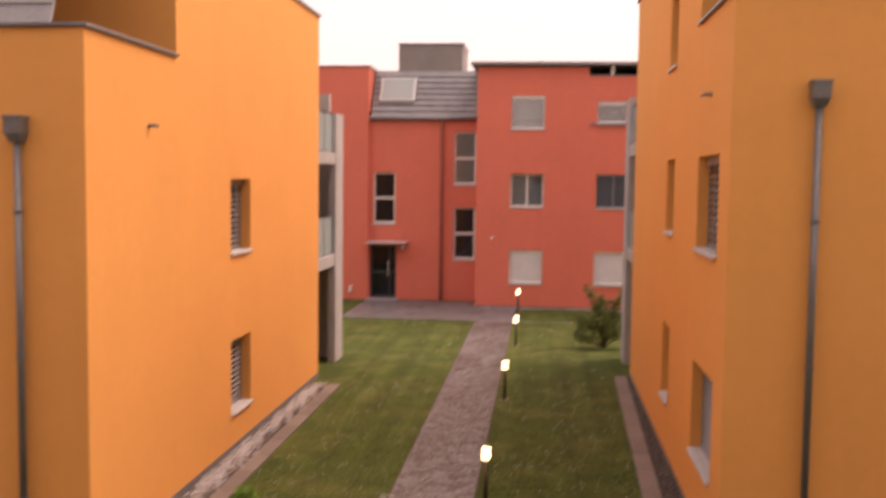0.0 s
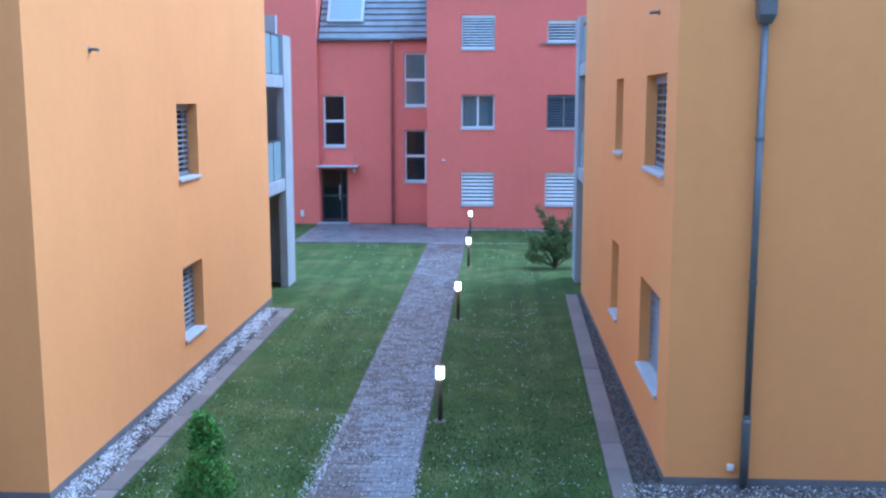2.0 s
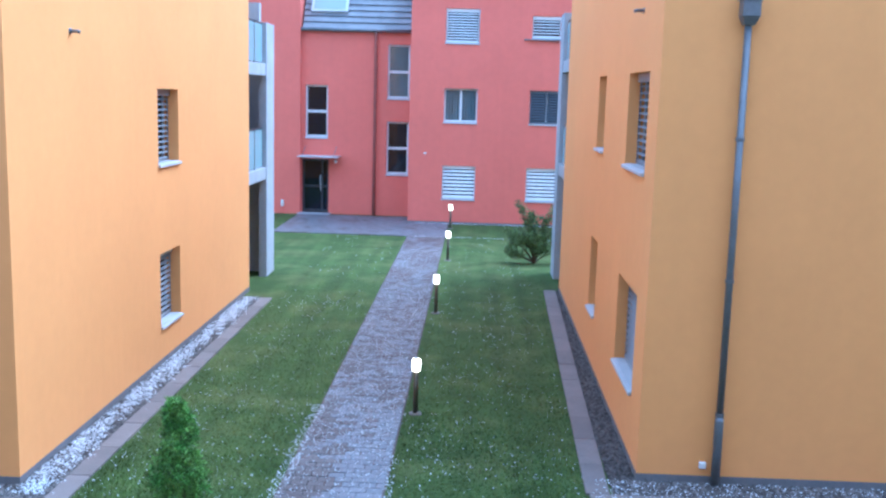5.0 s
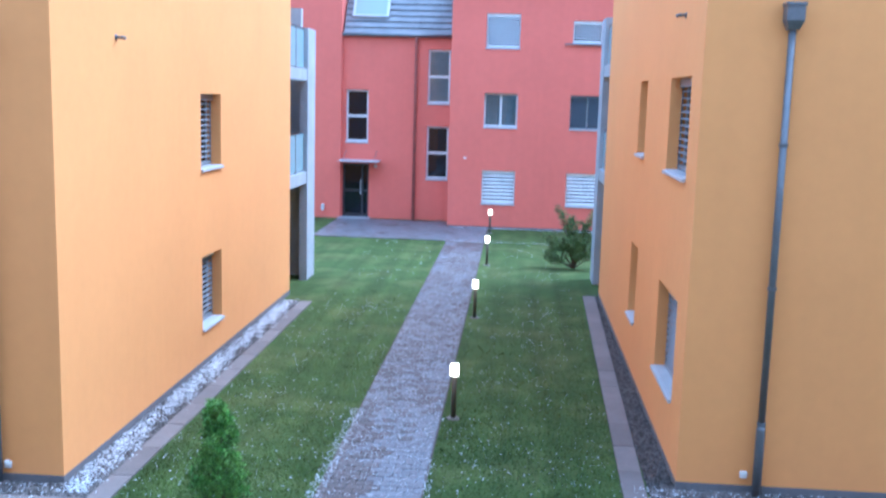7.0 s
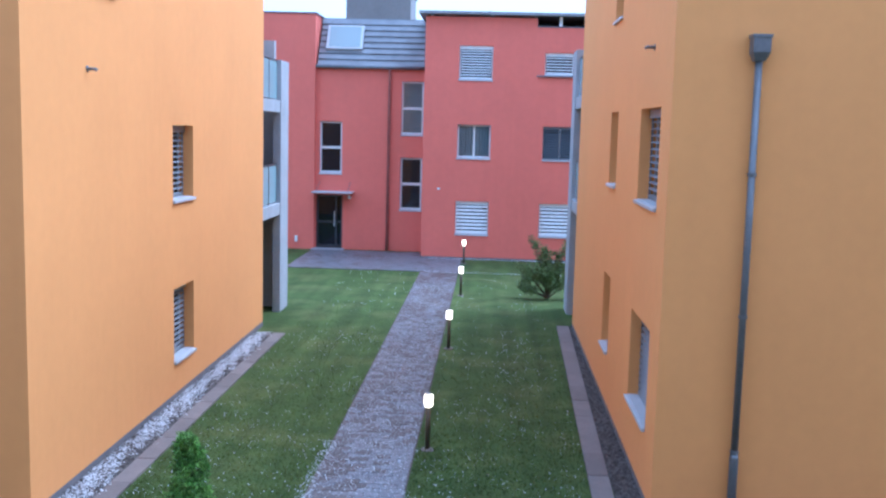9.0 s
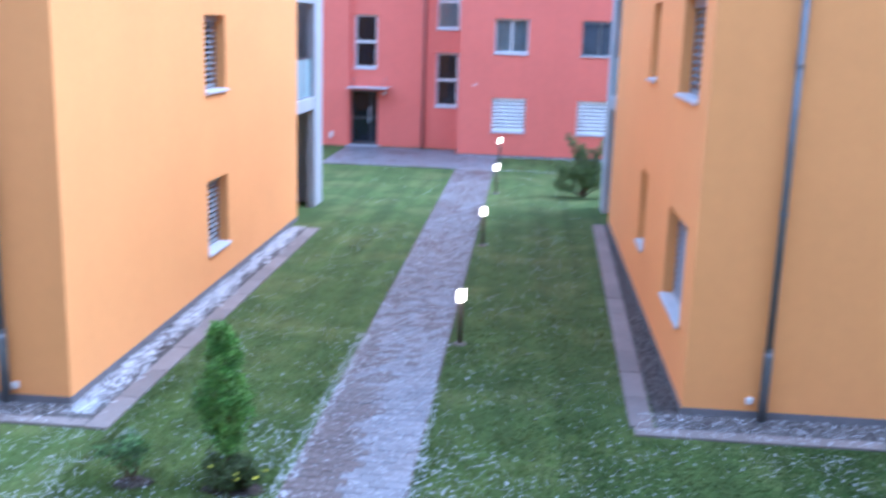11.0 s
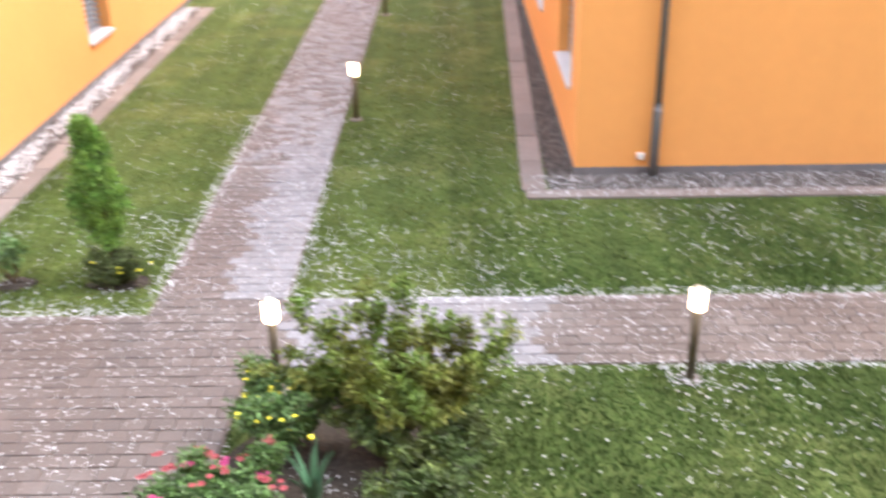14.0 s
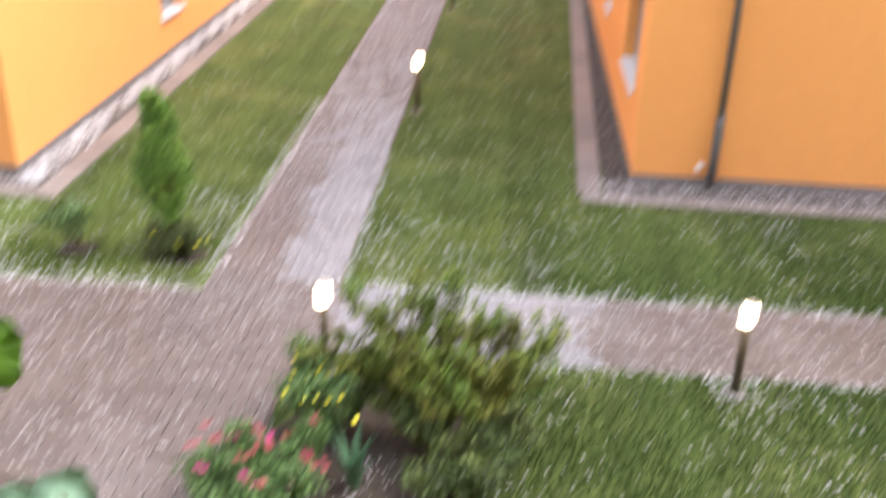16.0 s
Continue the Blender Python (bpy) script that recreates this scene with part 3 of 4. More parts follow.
    part("gutter", tube(bmesh.new(), [(XA + 0.02, YR - 0.17, 7.03), (XC - 0.02, YR - 0.17, 7.03)], [0.07, 0.07], 12), ZINC, h, "grey half-round gutter", True)
    # roof window
    def on_roof(x, s, lift):
        return (x, YR - 0.10 + s * yr * rows - lift * 0.82, 7.10 + s * zr * rows + lift * 0.57)
    def slab(x0, x1, s0, s1, l0, l1):
        b = bmesh.new()
        vs = [b.verts.new(on_roof(x, s, l)) for l in (l0, l1) for x, s in ((x0, s0), (x1, s0), (x1, s1), (x0, s1))]
        for q in ((3, 2, 1, 0), (4, 5, 6, 7), (0, 1, 5, 4), (1, 2, 6, 5), (2, 3, 7, 6), (3, 0, 4, 7)):
            b.faces.new([vs[k] for k in q])
        return b
    sk = part("roof_window", slab(-6.55, -5.15, 0.30, 0.80, 0.02, 0.13), SILL, h, "pale framed roof window")
    part("pane", slab(-6.45, -5.25, 0.34, 0.77, 0.132, 0.14), SKYLIGHT, sk)
    # lift housing
    bm = B(-5.95, -3.40, 38.95, 41.5, 8.7, 10.02, 0.02)
    lift = part("lift_housing", bm, METAL_BOX, h, "grey metal-clad rooftop lift housing")
    part("cover", B(-6.0, -3.35, 38.90, 41.55, 10.022, 10.08, 0.01), ZINC, lift)
    part("vent_pipe", tube(bmesh.new(), [(-0.3, 39.5, 8.9), (-0.3, 39.5, 9.45)], [0.06, 0.06], 10), ZINC, h, "", True)
    # windows
    W = dict(depth=0.12)
    window(h, "y", YB, 1, *wins[0], blind=BLIND, tilt=0.040, pitch=0.122, **W)
    window(h, "y", YB, 1, *wins[1], mullions=(0.5,), curtain=True, fw=0.06, **W)
    window(h, "y", YB, 1, *wins[2], blind=BLIND, tilt=0.022, **W)
    window(h, "y", YB, 1, *wins[3], blind=BLIND, tilt=0.040, pitch=0.122, **W)
    window(h, "y", YB, 1, *wins[4], blind=BLIND_X, mullions=(0.5,), **W)
    window(h, "y", YB, 1, *wins[5], blind=BLIND, tilt=0.020, **W)
    part("sill", B(1.48, 2.90, YB - 0.12, YB - 0.054, 6.72, 6.77, 0.006), ZINC, h, "long grey metal sill")
    for q in stairs[:3]:
        # upper stair window: sheet added for the sky reflected in its glass
        window(h, "y", YR, 1, *q, depth=0.06, bars=(0.5,), fw=0.07, curtain=q[2] > 4)
    # entrance door with canopy
    d = bmesh.new()
    box(d, -6.835, -6.76, YR + 0.12, YR + 0.20, 0.02, 2.115)
    box(d, -5.88, -5.805, YR + 0.12, YR + 0.20, 0.02, 2.115)
    box(d, -6.76, -5.88, YR + 0.12, YR + 0.20, 2.04, 2.115)
    box(d, -6.76, -5.88, YR + 0.12, YR + 0.20, 0.02, 0.16)
    box(d, -6.76, -5.88, YR + 0.12, YR + 0.20, 1.02, 1.10)
    box(d, -6.10, -6.04, YR + 0.12, YR + 0.20, 0.16, 2.04)
    door = part("door", d, FRAME_D, h, "dark metal framed glass entrance door, closed")
    part("pane", B(-6.765, -5.875, YR + 0.155, YR + 0.165, 0.15, 2.045), GLASS, door)
    part("handle", tube(bmesh.new(), [(-6.12, YR + 0.07, 0.9), (-6.12, YR + 0.07, 1.5)], [0.015, 0.015], 8), BLIND, door)
    part("doorstep", B(-6.95, -5.70, YR - 0.45, YR - 0.002, 0.0, 0.05, 0.01), CONCRETE, h)
    bm = bmesh.new()
    box(bm, -7.0 + 0.14, -5.33, YR - 0.95, YR - 0.004, 2.24, 2.28, 0.008)
    can = part("canopy", bm, SILL, h, "thin pale entrance canopy")
    part("tie_rod", tube(bmesh.new(), [(-6.7, YR - 0.8, 2.28), (-6.7, YR - 0.004, 2.62)], [0.012, 0.012], 8), ZINC, can)
    part("tie_rod", tube(bmesh.new(), [(-5.5, YR - 0.8, 2.28), (-5.5, YR - 0.004, 2.62)], [0.012, 0.012], 8), ZINC, can)
    bm = bmesh.new()
    bmesh.ops.create_uvsphere(bm, u_segments=12, v_segments=8, radius=0.07, matrix=Matrix.Translation((-5.52, YR - 0.10, 2.05)))
    part("wall_lamp", bm, WHITE_BOX, h, "small white globe wall lamp", True)
    # pipe in the recess
    x, c = -4.03, YR - 0.10
    p = part("downpipe", tube(bmesh.new(), [(x, c, 0.0), (x, c, 6.85), (x, YR - 0.17, 6.97)], [0.055, 0.055, 0.055], 12), PIPE_RED, h, "reddish weathered rainwater pipe", True)
    for z in (1.2, 3.4, 5.6):
        part("bracket", tube(bmesh.new(), [(x, c, z - 0.02), (x, c, z + 0.02)], [0.068, 0.068], 12), PIPE_RED, p)
    part("plinth", B(XC - 0.004, 9.0, YB - 0.006, YB - 0.001, 0.0, 0.08), PLINTH, h)
    part("wall_spot", B(-2.03, -1.93, YB - 0.05, YB - 0.002, 2.55, 2.62, 0.01), WHITE_BOX, h)
    bm = B(-7.62, -7.50, YW - 0.06, YW - 0.002, 0.28, 0.52, 0.015)
    part("outdoor_socket", bm, WHITE_BOX, h, "white meter box near the ground")
    return h


orange_house(-1)
orange_house(1)
red_house()

# the camera's own house, unseen: a plain wall behind the window it looks out of,
# its height and colour chosen for the sky it blocks and the light it bounces
own = thing("apartment_building", (0, -1.4, 0), "plain rendered wall of the unseen house behind the camera, with one open window", "building", "apartment buildings")
part("wall", facade("y", -0.75, -1, -22, 22, 0, 9.0, 0.4, [(-0.9, 1.7, 2.9, 5.4)]), PALE, own)
part("inner_wall", B(-3, 4, -5.2, -5.0, 2.6, 5.6), CURTAIN_SKY, own)
part("ceiling_slab", B(-14, 14, -5.0, -1.152, 5.6, 5.8), CONCRETE, own)
part("roof", B(-22, 22, -9, -0.6, 9.002, 9.15), ROOF, own)

# ---- paving ----
def joined(name, verts, faces, material, kind, label, category, parent=None):
    me = bpy.data.meshes.new(name)
    me.from_pydata(verts, [], faces)
    me.materials.append(material)
    ob = new(name, me)
    if parent is not None:
        ob.parent = parent
    return tagged(ob, label, "" if parent is not None else category, "", kind)


bm = bmesh.new()
for (x0, x1, y0, y1) in ((PX0 - 0.02, PX1 + 0.02, CY1, 32.3), (-16, PX0 - 0.022, CY0, CYL), (PX0 - 0.02, 16, CY0, CY1 - 0.002), (-16, -1.2, -0.7, CY0 - 0.002), (-6.9, PX1 + 0.02, 32.302, 37.2)):
    box(bm, x0, x1, y0, y1, -0.05, 0.006)
path = tagged(part("path", bm, JOINT, None), "garden path of small brownish concrete pavers, wet, strewn with hail", "path", "", "structure")

PW, PD, GAP = (PX1 - PX0) / 6, 0.15, 0.006


def paver_mesh(width, tone):
    bm = bmesh.new()
    w, d, c = width / 2 - GAP / 2, PD / 2 - GAP / 2, 0.005
    lo = [bm.verts.new((a * w, b * d, 0.0)) for a, b in ((-1, -1), (1, -1), (1, 1), (-1, 1))]
    mi = [bm.verts.new((a * w, b * d, 0.015)) for a, b in ((-1, -1), (1, -1), (1, 1), (-1, 1))]
    hi = [bm.verts.new((a * (w - c), b * (d - c), 0.020)) for a, b in ((-1, -1), (1, -1), (1, 1), (-1, 1))]
    for r, s in ((lo, mi), (mi, hi)):
        for k in range(4):
            bm.faces.new((r[k], r[(k + 1) % 4], s[(k + 1) % 4], s[k]))
    bm.faces.new(hi)
    me = bpy.data.meshes.new("paver")
    bm.to_mesh(me)
    bm.free()
    me.materials.append(PAVERS[tone, "single"])
    return me


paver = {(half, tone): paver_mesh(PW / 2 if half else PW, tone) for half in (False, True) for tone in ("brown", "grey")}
pv = {half: np.array([v.co[:] for v in paver[half, "brown"].vertices]) for half in (False, True)}
pf = [tuple(p.vertices) for p in paver[False, "brown"].polygons]


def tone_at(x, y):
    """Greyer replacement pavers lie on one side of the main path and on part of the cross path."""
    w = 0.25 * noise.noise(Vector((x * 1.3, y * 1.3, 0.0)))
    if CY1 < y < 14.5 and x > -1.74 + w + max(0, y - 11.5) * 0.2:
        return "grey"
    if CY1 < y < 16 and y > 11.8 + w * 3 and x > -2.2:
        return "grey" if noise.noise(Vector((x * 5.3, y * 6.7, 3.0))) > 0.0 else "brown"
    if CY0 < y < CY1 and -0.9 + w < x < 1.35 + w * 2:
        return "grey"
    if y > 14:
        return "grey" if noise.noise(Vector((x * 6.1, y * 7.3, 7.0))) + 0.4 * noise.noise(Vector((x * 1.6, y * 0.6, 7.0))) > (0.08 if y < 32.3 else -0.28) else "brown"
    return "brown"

rnd = random.Random(4)
spots = []
for (x0, x1, y0, y1) in ((PX0, PX1, CY1, 32.3), (PX0 - 24 * PW, PX0, CY0, CYL), (PX0, PX1 + 48 * PW, CY0, CY1), (-1.22 - 24 * PW, -1.22, CY0 - 26 * PD, CY0), (PX1 - 28 * PW, PX1, 32.32, 37.27)):
    for row in range(round((y1 - y0) / PD)):
        y = y0 + (row + 0.5) * PD
        n = round((x1 - x0) / PW)
        if row % 2:
            spots += [(x0 + k * PW, y, False) for k in range(1, n)]
            spots += [(x0 + PW / 4, y, True), (x1 - PW / 4, y, True)]
        else:
            spots += [(x0 + (k + 0.5) * PW, y, False) for k in range(n)]
near = sorted(spots, key=lambda s: abs(s[0] + 1.6) * 0.9 + abs(s[1] - 7.9) * 0.55)[:300]
chosen = set(near)
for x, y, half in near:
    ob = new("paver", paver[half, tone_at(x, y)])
    ob.parent = path
    ob.location = (x + rnd.uniform(-0.002, 0.002), y + rnd.uniform(-0.002, 0.002), 0.004 + rnd.uniform(-0.003, 0.003))
    ob.rotation_euler = (rnd.uniform(-0.010, 0.010), rnd.uniform(-0.010, 0.010), rnd.uniform(-0.012, 0.012))
rest = {"brown": ([], []), "grey": ([], [])}
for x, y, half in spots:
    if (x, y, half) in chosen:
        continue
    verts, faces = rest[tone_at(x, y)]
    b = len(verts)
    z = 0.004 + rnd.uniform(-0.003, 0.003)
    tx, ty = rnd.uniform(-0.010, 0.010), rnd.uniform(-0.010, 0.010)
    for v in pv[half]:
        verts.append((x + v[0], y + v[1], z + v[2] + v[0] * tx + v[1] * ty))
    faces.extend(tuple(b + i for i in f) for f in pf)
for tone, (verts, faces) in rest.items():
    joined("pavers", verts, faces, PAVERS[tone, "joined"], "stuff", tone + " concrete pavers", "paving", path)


# ---- gravel strips and edge slabs ----
def scatter(rects, count, rmin, rmax, seed, z=0.004, jag=0.35, flat=0.65, keep=None):
    """Low stones: squashed, uneven octahedra."""
    g = np.random.default_rng(seed)
    area = np.array([(b - a) * (d - c) for a, b, c, d in rects])
    pick = g.choice(len(rects), count, p=area / area.sum())
    R = np.array(rects)[pick]
    x = R[:, 0] + g.random(count) * (R[:, 1] - R[:, 0])
    y = R[:, 2] + g.random(count) * (R[:, 3] - R[:, 2])
    if keep is not None:
        k = keep(x, y, g)
        x, y = x[k], y[k]
    n = len(x)
    r = rmin + (rmax - rmin) * g.random(n) ** 2
    base = np.array([(1, 0, 0), (0, 1, 0), (-1, 0, 0), (0, -1, 0), (0, 0, 1), (0, 0, -1)], float)
    V = base[None] * r[:, None, None] * (1 + jag * (g.random((n, 6, 1)) - 0.5) * 2)
    a = g.random(n) * math.tau
    ca, sa = np.cos(a)[:, None], np.sin(a)[:, None]
    X = V[:, :, 0] * ca - V[:, :, 1] * sa + x[:, None]
    Y = V[:, :, 0] * sa + V[:, :, 1] * ca + y[:, None]
    Z = V[:, :, 2] * flat + (z + r * flat * 0.55)[:, None]
    verts = np.stack([X, Y, Z], -1).reshape(-1, 3)
    f = np.array([(0, 1, 4), (1, 2, 4), (2, 3, 4), (3, 0, 4), (1, 0, 5), (2, 1, 5), (3, 2, 5), (0, 3, 5)])
    faces = (f[None] + (np.arange(n) * 6)[:, None, None]).reshape(-1, 3)
    return verts.tolist(), faces.tolist()


strips = [("pale", [(LX + 0.004, -4.93, 9.98, 21.6), (-14.0, LX + 0.002, 10.18, LY0 - 0.012)]),
          ("pale", [(1.70, 9.0, 10.98, RY0 - 0.012)]),
          ("dark", [(1.70, RX - 0.012, RY0, 23.6)])]
bm = bmesh.new()
for kind, rects in strips:
    for (x0, x1, y0, y1) in rects:
        box(bm, x0, x1, y0, y1, -0.05, 0.008)
gravel = tagged(part("gravel_strip", bm, BED_D, None), "gravel drainage strip along the building walls", "gravel", "", "structure")
v, f = scatter(strips[0][1] + strips[1][1], 13000, 0.014, 0.036, 11, 0.008)
joined("pale_gravel", v, f, STONE, "stuff", "pale rounded gravel stones dusted with hail", "gravel", gravel)
v, f = scatter(strips[2][1], 6500, 0.014, 0.034, 12, 0.008, keep=lambda x, y, g: x > 1.675 + 0.024 * (y - 11))
joined("dark_gravel", v, f, STONE_D, "stuff", "dark wet gravel stones", "gravel", gravel)

edging = thing("edging", (0, 0, 0), "brownish concrete slabs edging the gravel strips", "paving", "", "structure")


def slab_mesh(w, d):
    bm = box(bmesh.new(), -w / 2, w / 2, -d / 2, d / 2, 0, 0.032, 0.005)
    me = bpy.data.meshes.new("slab")
    bm.to_mesh(me)
    bm.free()
    me.materials.append(SLAB)
    return me


def slab_row(x0, x1, y0, y1, length):
    along_y = (y1 - y0) > (x1 - x0)
    n = max(1, round(((y1 - y0) if along_y else (x1 - x0)) / length))
    step = ((y1 - y0) if along_y else (x1 - x0)) / n
    me = slab_mesh((x1 - x0) if along_y else step - 0.008, step - 0.008 if along_y else (y1 - y0))
    for i in range(n):
        ob = new("slab", me)
        ob.parent = edging
        c = (i + 0.5) * step
        ob.location = ((x0 + x1) / 2 if along_y else x0 + c, y0 + c if along_y else (y0 + y1) / 2, rnd.uniform(-0.004, 0.002))
        ob.rotation_euler = (rnd.uniform(-0.006, 0.006), rnd.uniform(-0.006, 0.006), rnd.uniform(-0.004, 0.004))


slab_row(-4.92, -4.65, 9.95, 21.6, 1.0)
slab_row(-14.0, -4.93, 9.97, 10.17, 1.0)
me = slab_mesh(0.29, 0.962)
for i in range(13):
    ob = new("slab", me)
    ob.parent = edging
    y = 11.47 + i * 0.97
    ob.location = (1.505 + 0.024 * (y - 11), y, rnd.uniform(-0.004, 0.002))
    ob.rotation_euler = (rnd.uniform(-0.006, 0.006), rnd.uniform(-0.006, 0.006), -0.024 + rnd.uniform(-0.004, 0.004))
slab_row(1.40, 9.0, 10.74, 10.97, 1.0)

# ---- planting beds ----
def bed(name, cx, cy, rx, ry, seed, label, h=0.04):
    g = random.Random(seed)
    bm = bmesh.new()
    n, rings = 28, 5
    c = bm.verts.new((cx, cy, h))
    prev = None
    ph = [g.uniform(0, 6) for _ in range(3)]
    for k in range(1, rings + 1):
        s = k / rings
        cur = []
        for i in range(n):
            a = i * math.tau / n
            w = 1 + 0.10 * math.sin(2 * a + ph[0]) + 0.07 * math.sin(5 * a + ph[1])
            cur.append(bm.verts.new((cx + rx * s * w * math.cos(a), cy + ry * s * w * math.sin(a), (h * (1 - s * s) if k < rings else -0.02) + (g.uniform(0.0, 0.02) if k < rings else 0))))
        for i in range(n):
            if prev is None:
                bm.faces.new((c, cur[i], cur[(i + 1) % n]))
            else:
                bm.faces.new((prev[i], cur[i], cur[(i + 1) % n], prev[(i + 1) % n]))
        prev = cur
    return tagged(part(name, bm, SOIL, None), label, "flower bed", "", "structure")


bed("flower_bed", -0.36, 5.72, 0.84, 1.15, 1, "dark soil flower bed under the shrubs")
bed("flower_bed", -3.84, 8.72, 0.24, 0.17, 2, "small patch of soil at the foot of a shrub", 0.03)
bed("flower_bed", -2.80, 8.74, 0.34, 0.22, 3, "small patch of dark soil at the foot of the conifer", 0.03)


def lawn_here(x, y):
    """True where grass grows."""
    ok = ~((x > PX0 - 0.03) & (x < PX1 + 0.03) & (y > CY0) & (y < 33.5))
    ok &= ~((y > CY0 - 0.03) & (y < CY1 + 0.03) & (x > PX0 - 0.03))
    ok &= ~((x < -1.2) & (y < CYL + 0.02))
    ok &= ~((x < -4.65) & (y > 9.94) & (y < 25.4))
    ok &= ~((x > 1.365 + 0.024 * np.maximum(y - 11, 0)) & (y > 10.72) & (y < 26.3))
    ok &= ~((x > -6.95) & (x < PX1 + 0.03) & (y > 32.25))
    ok &= ~((y > 35.8) & (x > -2.7)) & ~(y > 36.9)
    ok &= ~(((x + 0.36) / 0.80) ** 2 + ((y - 5.72) / 1.10) ** 2 < 1)
    ok &= ~(((x + 3.84) / 0.19) ** 2 + ((y - 8.72) / 0.13) ** 2 < 1)
    ok &= ~(((x + 2.80) / 0.28) ** 2 + ((y - 8.74) / 0.17) ** 2 < 1)
    return ok


def blades(count, rect, hmin, hmax, width, seed, fade=6.0):
    g = np.random.default_rng(seed)
    x = rect[0] + g.random(count) * (rect[1] - rect[0])
    y = rect[2] + g.random(count) * (rect[3] - rect[2])
    k = lawn_here(x, y) & (g.random(count) < np.exp(-np.maximum(y - 8.5, 0) / fade))
    x, y = x[k], y[k]
    n = len(x)
    patch = 0.75 + 0.25 * np.sin(x * 1.7 + 1.3 * np.sin(y * 0.9)) * np.sin(y * 1.3 + x * 0.6)
    h = (hmin + (hmax - hmin) * g.random(n)) * patch
    a = g.random(n) * math.tau
    w = width * (0.6 + 0.8 * g.random(n))
    dx, dy = np.cos(a) * w / 2, np.sin(a) * w / 2
    lean = g.random(n) * 0.9 * h
    b = g.random(n) * math.tau
    z0 = np.zeros(n)
    V = np.stack([np.stack([x - dx, y - dy, z0], -1), np.stack([x + dx, y + dy, z0], -1), np.stack([x + np.cos(b) * lean, y + np.sin(b) * lean, h], -1)], 1)
    return V.reshape(-1, 3)


V = np.concatenate([blades(230000, (-7.5, 9.0, 3.4, 26.0), 0.025, 0.06, 0.012, 21), blades(540000, (-4.6, 5.5, 4.2, 18.0), 0.025, 0.055, 0.010, 22, 2.6)])
tuft = V.reshape(-1, 3, 3)
wave = 0.5 * np.sin(tuft[:, 0, 0] * 1.9 + 0.7 * tuft[:, 0, 1]) + 0.4 * np.sin(tuft[:, 0, 1] * 1.1 - 0.6 * tuft[:, 0, 0])
# near and right-hand lawn: lush grass with house shade in its colour
front = (tuft[:, 0, 1] < CY0) | ((tuft[:, 0, 0] - 0.9) * 0.55 + wave + np.random.default_rng(23).normal(size=len(tuft)) * 0.5 > 0)
for grown, material, words in ((tuft[~front], BLADE, "short mown lawn grass"), (tuft[front], BLADE_LUSH_SHADED, "deep green lush lawn grass, darkened for the shade near the houses")):
    joined("grass", grown.reshape(-1, 3).tolist(), np.arange(grown.shape[0] * 3).reshape(-1, 3).tolist(), material, "stuff", words, "grass")

# ---- hail on the ground ----
def thin_lawn(x, y, g):
    p = np.where(y < 10.5, 0.9, np.where(y < 14, 0.5, 0.28)) * (0.55 + 0.45 * np.sin(x * 2.1 + y * 0.7) * np.sin(y * 1.1 - x)) * (0.75 + 0.5 * np.sin(x * 6.1 - y * 2.2) * np.sin(y * 5.3 + x * 1.7))
    return lawn_here(x, y) & (g.random(len(x)) < p)


v, f = scatter([(-6, 8.5, 3.4, 12), (-4.6, 1.4, 12, 22), (-6, 1.0, 8.2, 10)], 40000, 0.005, 0.0140, 31, 0.024, 0.25, 0.85, thin_lawn)
v2, f2 = scatter([(-4.6, 1.4, 20, 33), (-2.4, 4.0, 35.55, 35.8)], 2300, 0.008, 0.016, 32, 0.022, 0.25, 0.85, thin_lawn)
v3, f3 = scatter([(-6, -1.25, 3.4, CY0), (-6, 8.5, CY0, CY1), (PX0, PX1, CY1, 24), (PX0, PX1, 12, 30)], 13500, 0.005, 0.0135, 33, 0.024, 0.25, 0.85)
v4, f4 = scatter([(PX0 - 0.12, PX0 + 0.08, CY1, 14), (-6, PX0, CYL - 0.10, CYL + 0.10), (PX1 - 0.02, 8.5, CY1 - 0.10, CY1 + 0.14), (PX1, PX1 + 0.10, CY1, 12),
                  (-0.2, 8.5, CY0 - 0.12, CY0 + 0.03), (2.3, 2.7, 6.75, 7.1)], 3900, 0.006, 0.014, 34, 0.022, 0.25, 0.85)
v7, f7 = scatter([(-0.75, 0.3, 4.95, 5.75), (-4.05, -3.65, 8.6, 8.85)], 150, 0.006, 0.014, 37, 0.045, 0.25, 0.85)
v8, f8 = scatter([(-2.3, 4.0, 35.52, 35.80), (-2.4, 4.0, 32.1, 32.25)], 700, 0.010, 0.02, 38, 0.024, 0.25, 0.85)
v5, f5 = scatter([(LX + 0.03, -4.75, 10.3, 21.6)], 17000, 0.006, 0.016, 35, 0.034, 0.25, 0.85,
                 lambda x, y, g: g.random(len(x)) < 0.85 - 3.4 * np.abs(x + 5.17) + 0.25 * np.sin(y * 2.3 + x * 5) * np.sin(y * 0.9 + 2 * x) + 0.3 * np.sin(y * 11 + x * 7) * np.sin(x * 17 - y * 5))
v6, f6 = scatter([(1.45, 8.5, 10.75, 11.45), (-9, -5.4, 10.0, 10.5)], 1800, 0.006, 0.015, 36, 0.034, 0.25, 0.85)
allv, allf = [], []
for vv, ff in ((v, f), (v2, f2), (v3, f3), (v4, f4), (v5, f5), (v6, f6), (v7, f7), (v8, f8)):
    b = len(allv)
    allv += vv
    allf += [tuple(i + b for i in q) for q in ff]
joined("hail", allv, allf, HAIL, "stuff", "small white hailstones lying on grass, paving and gravel", "hail")

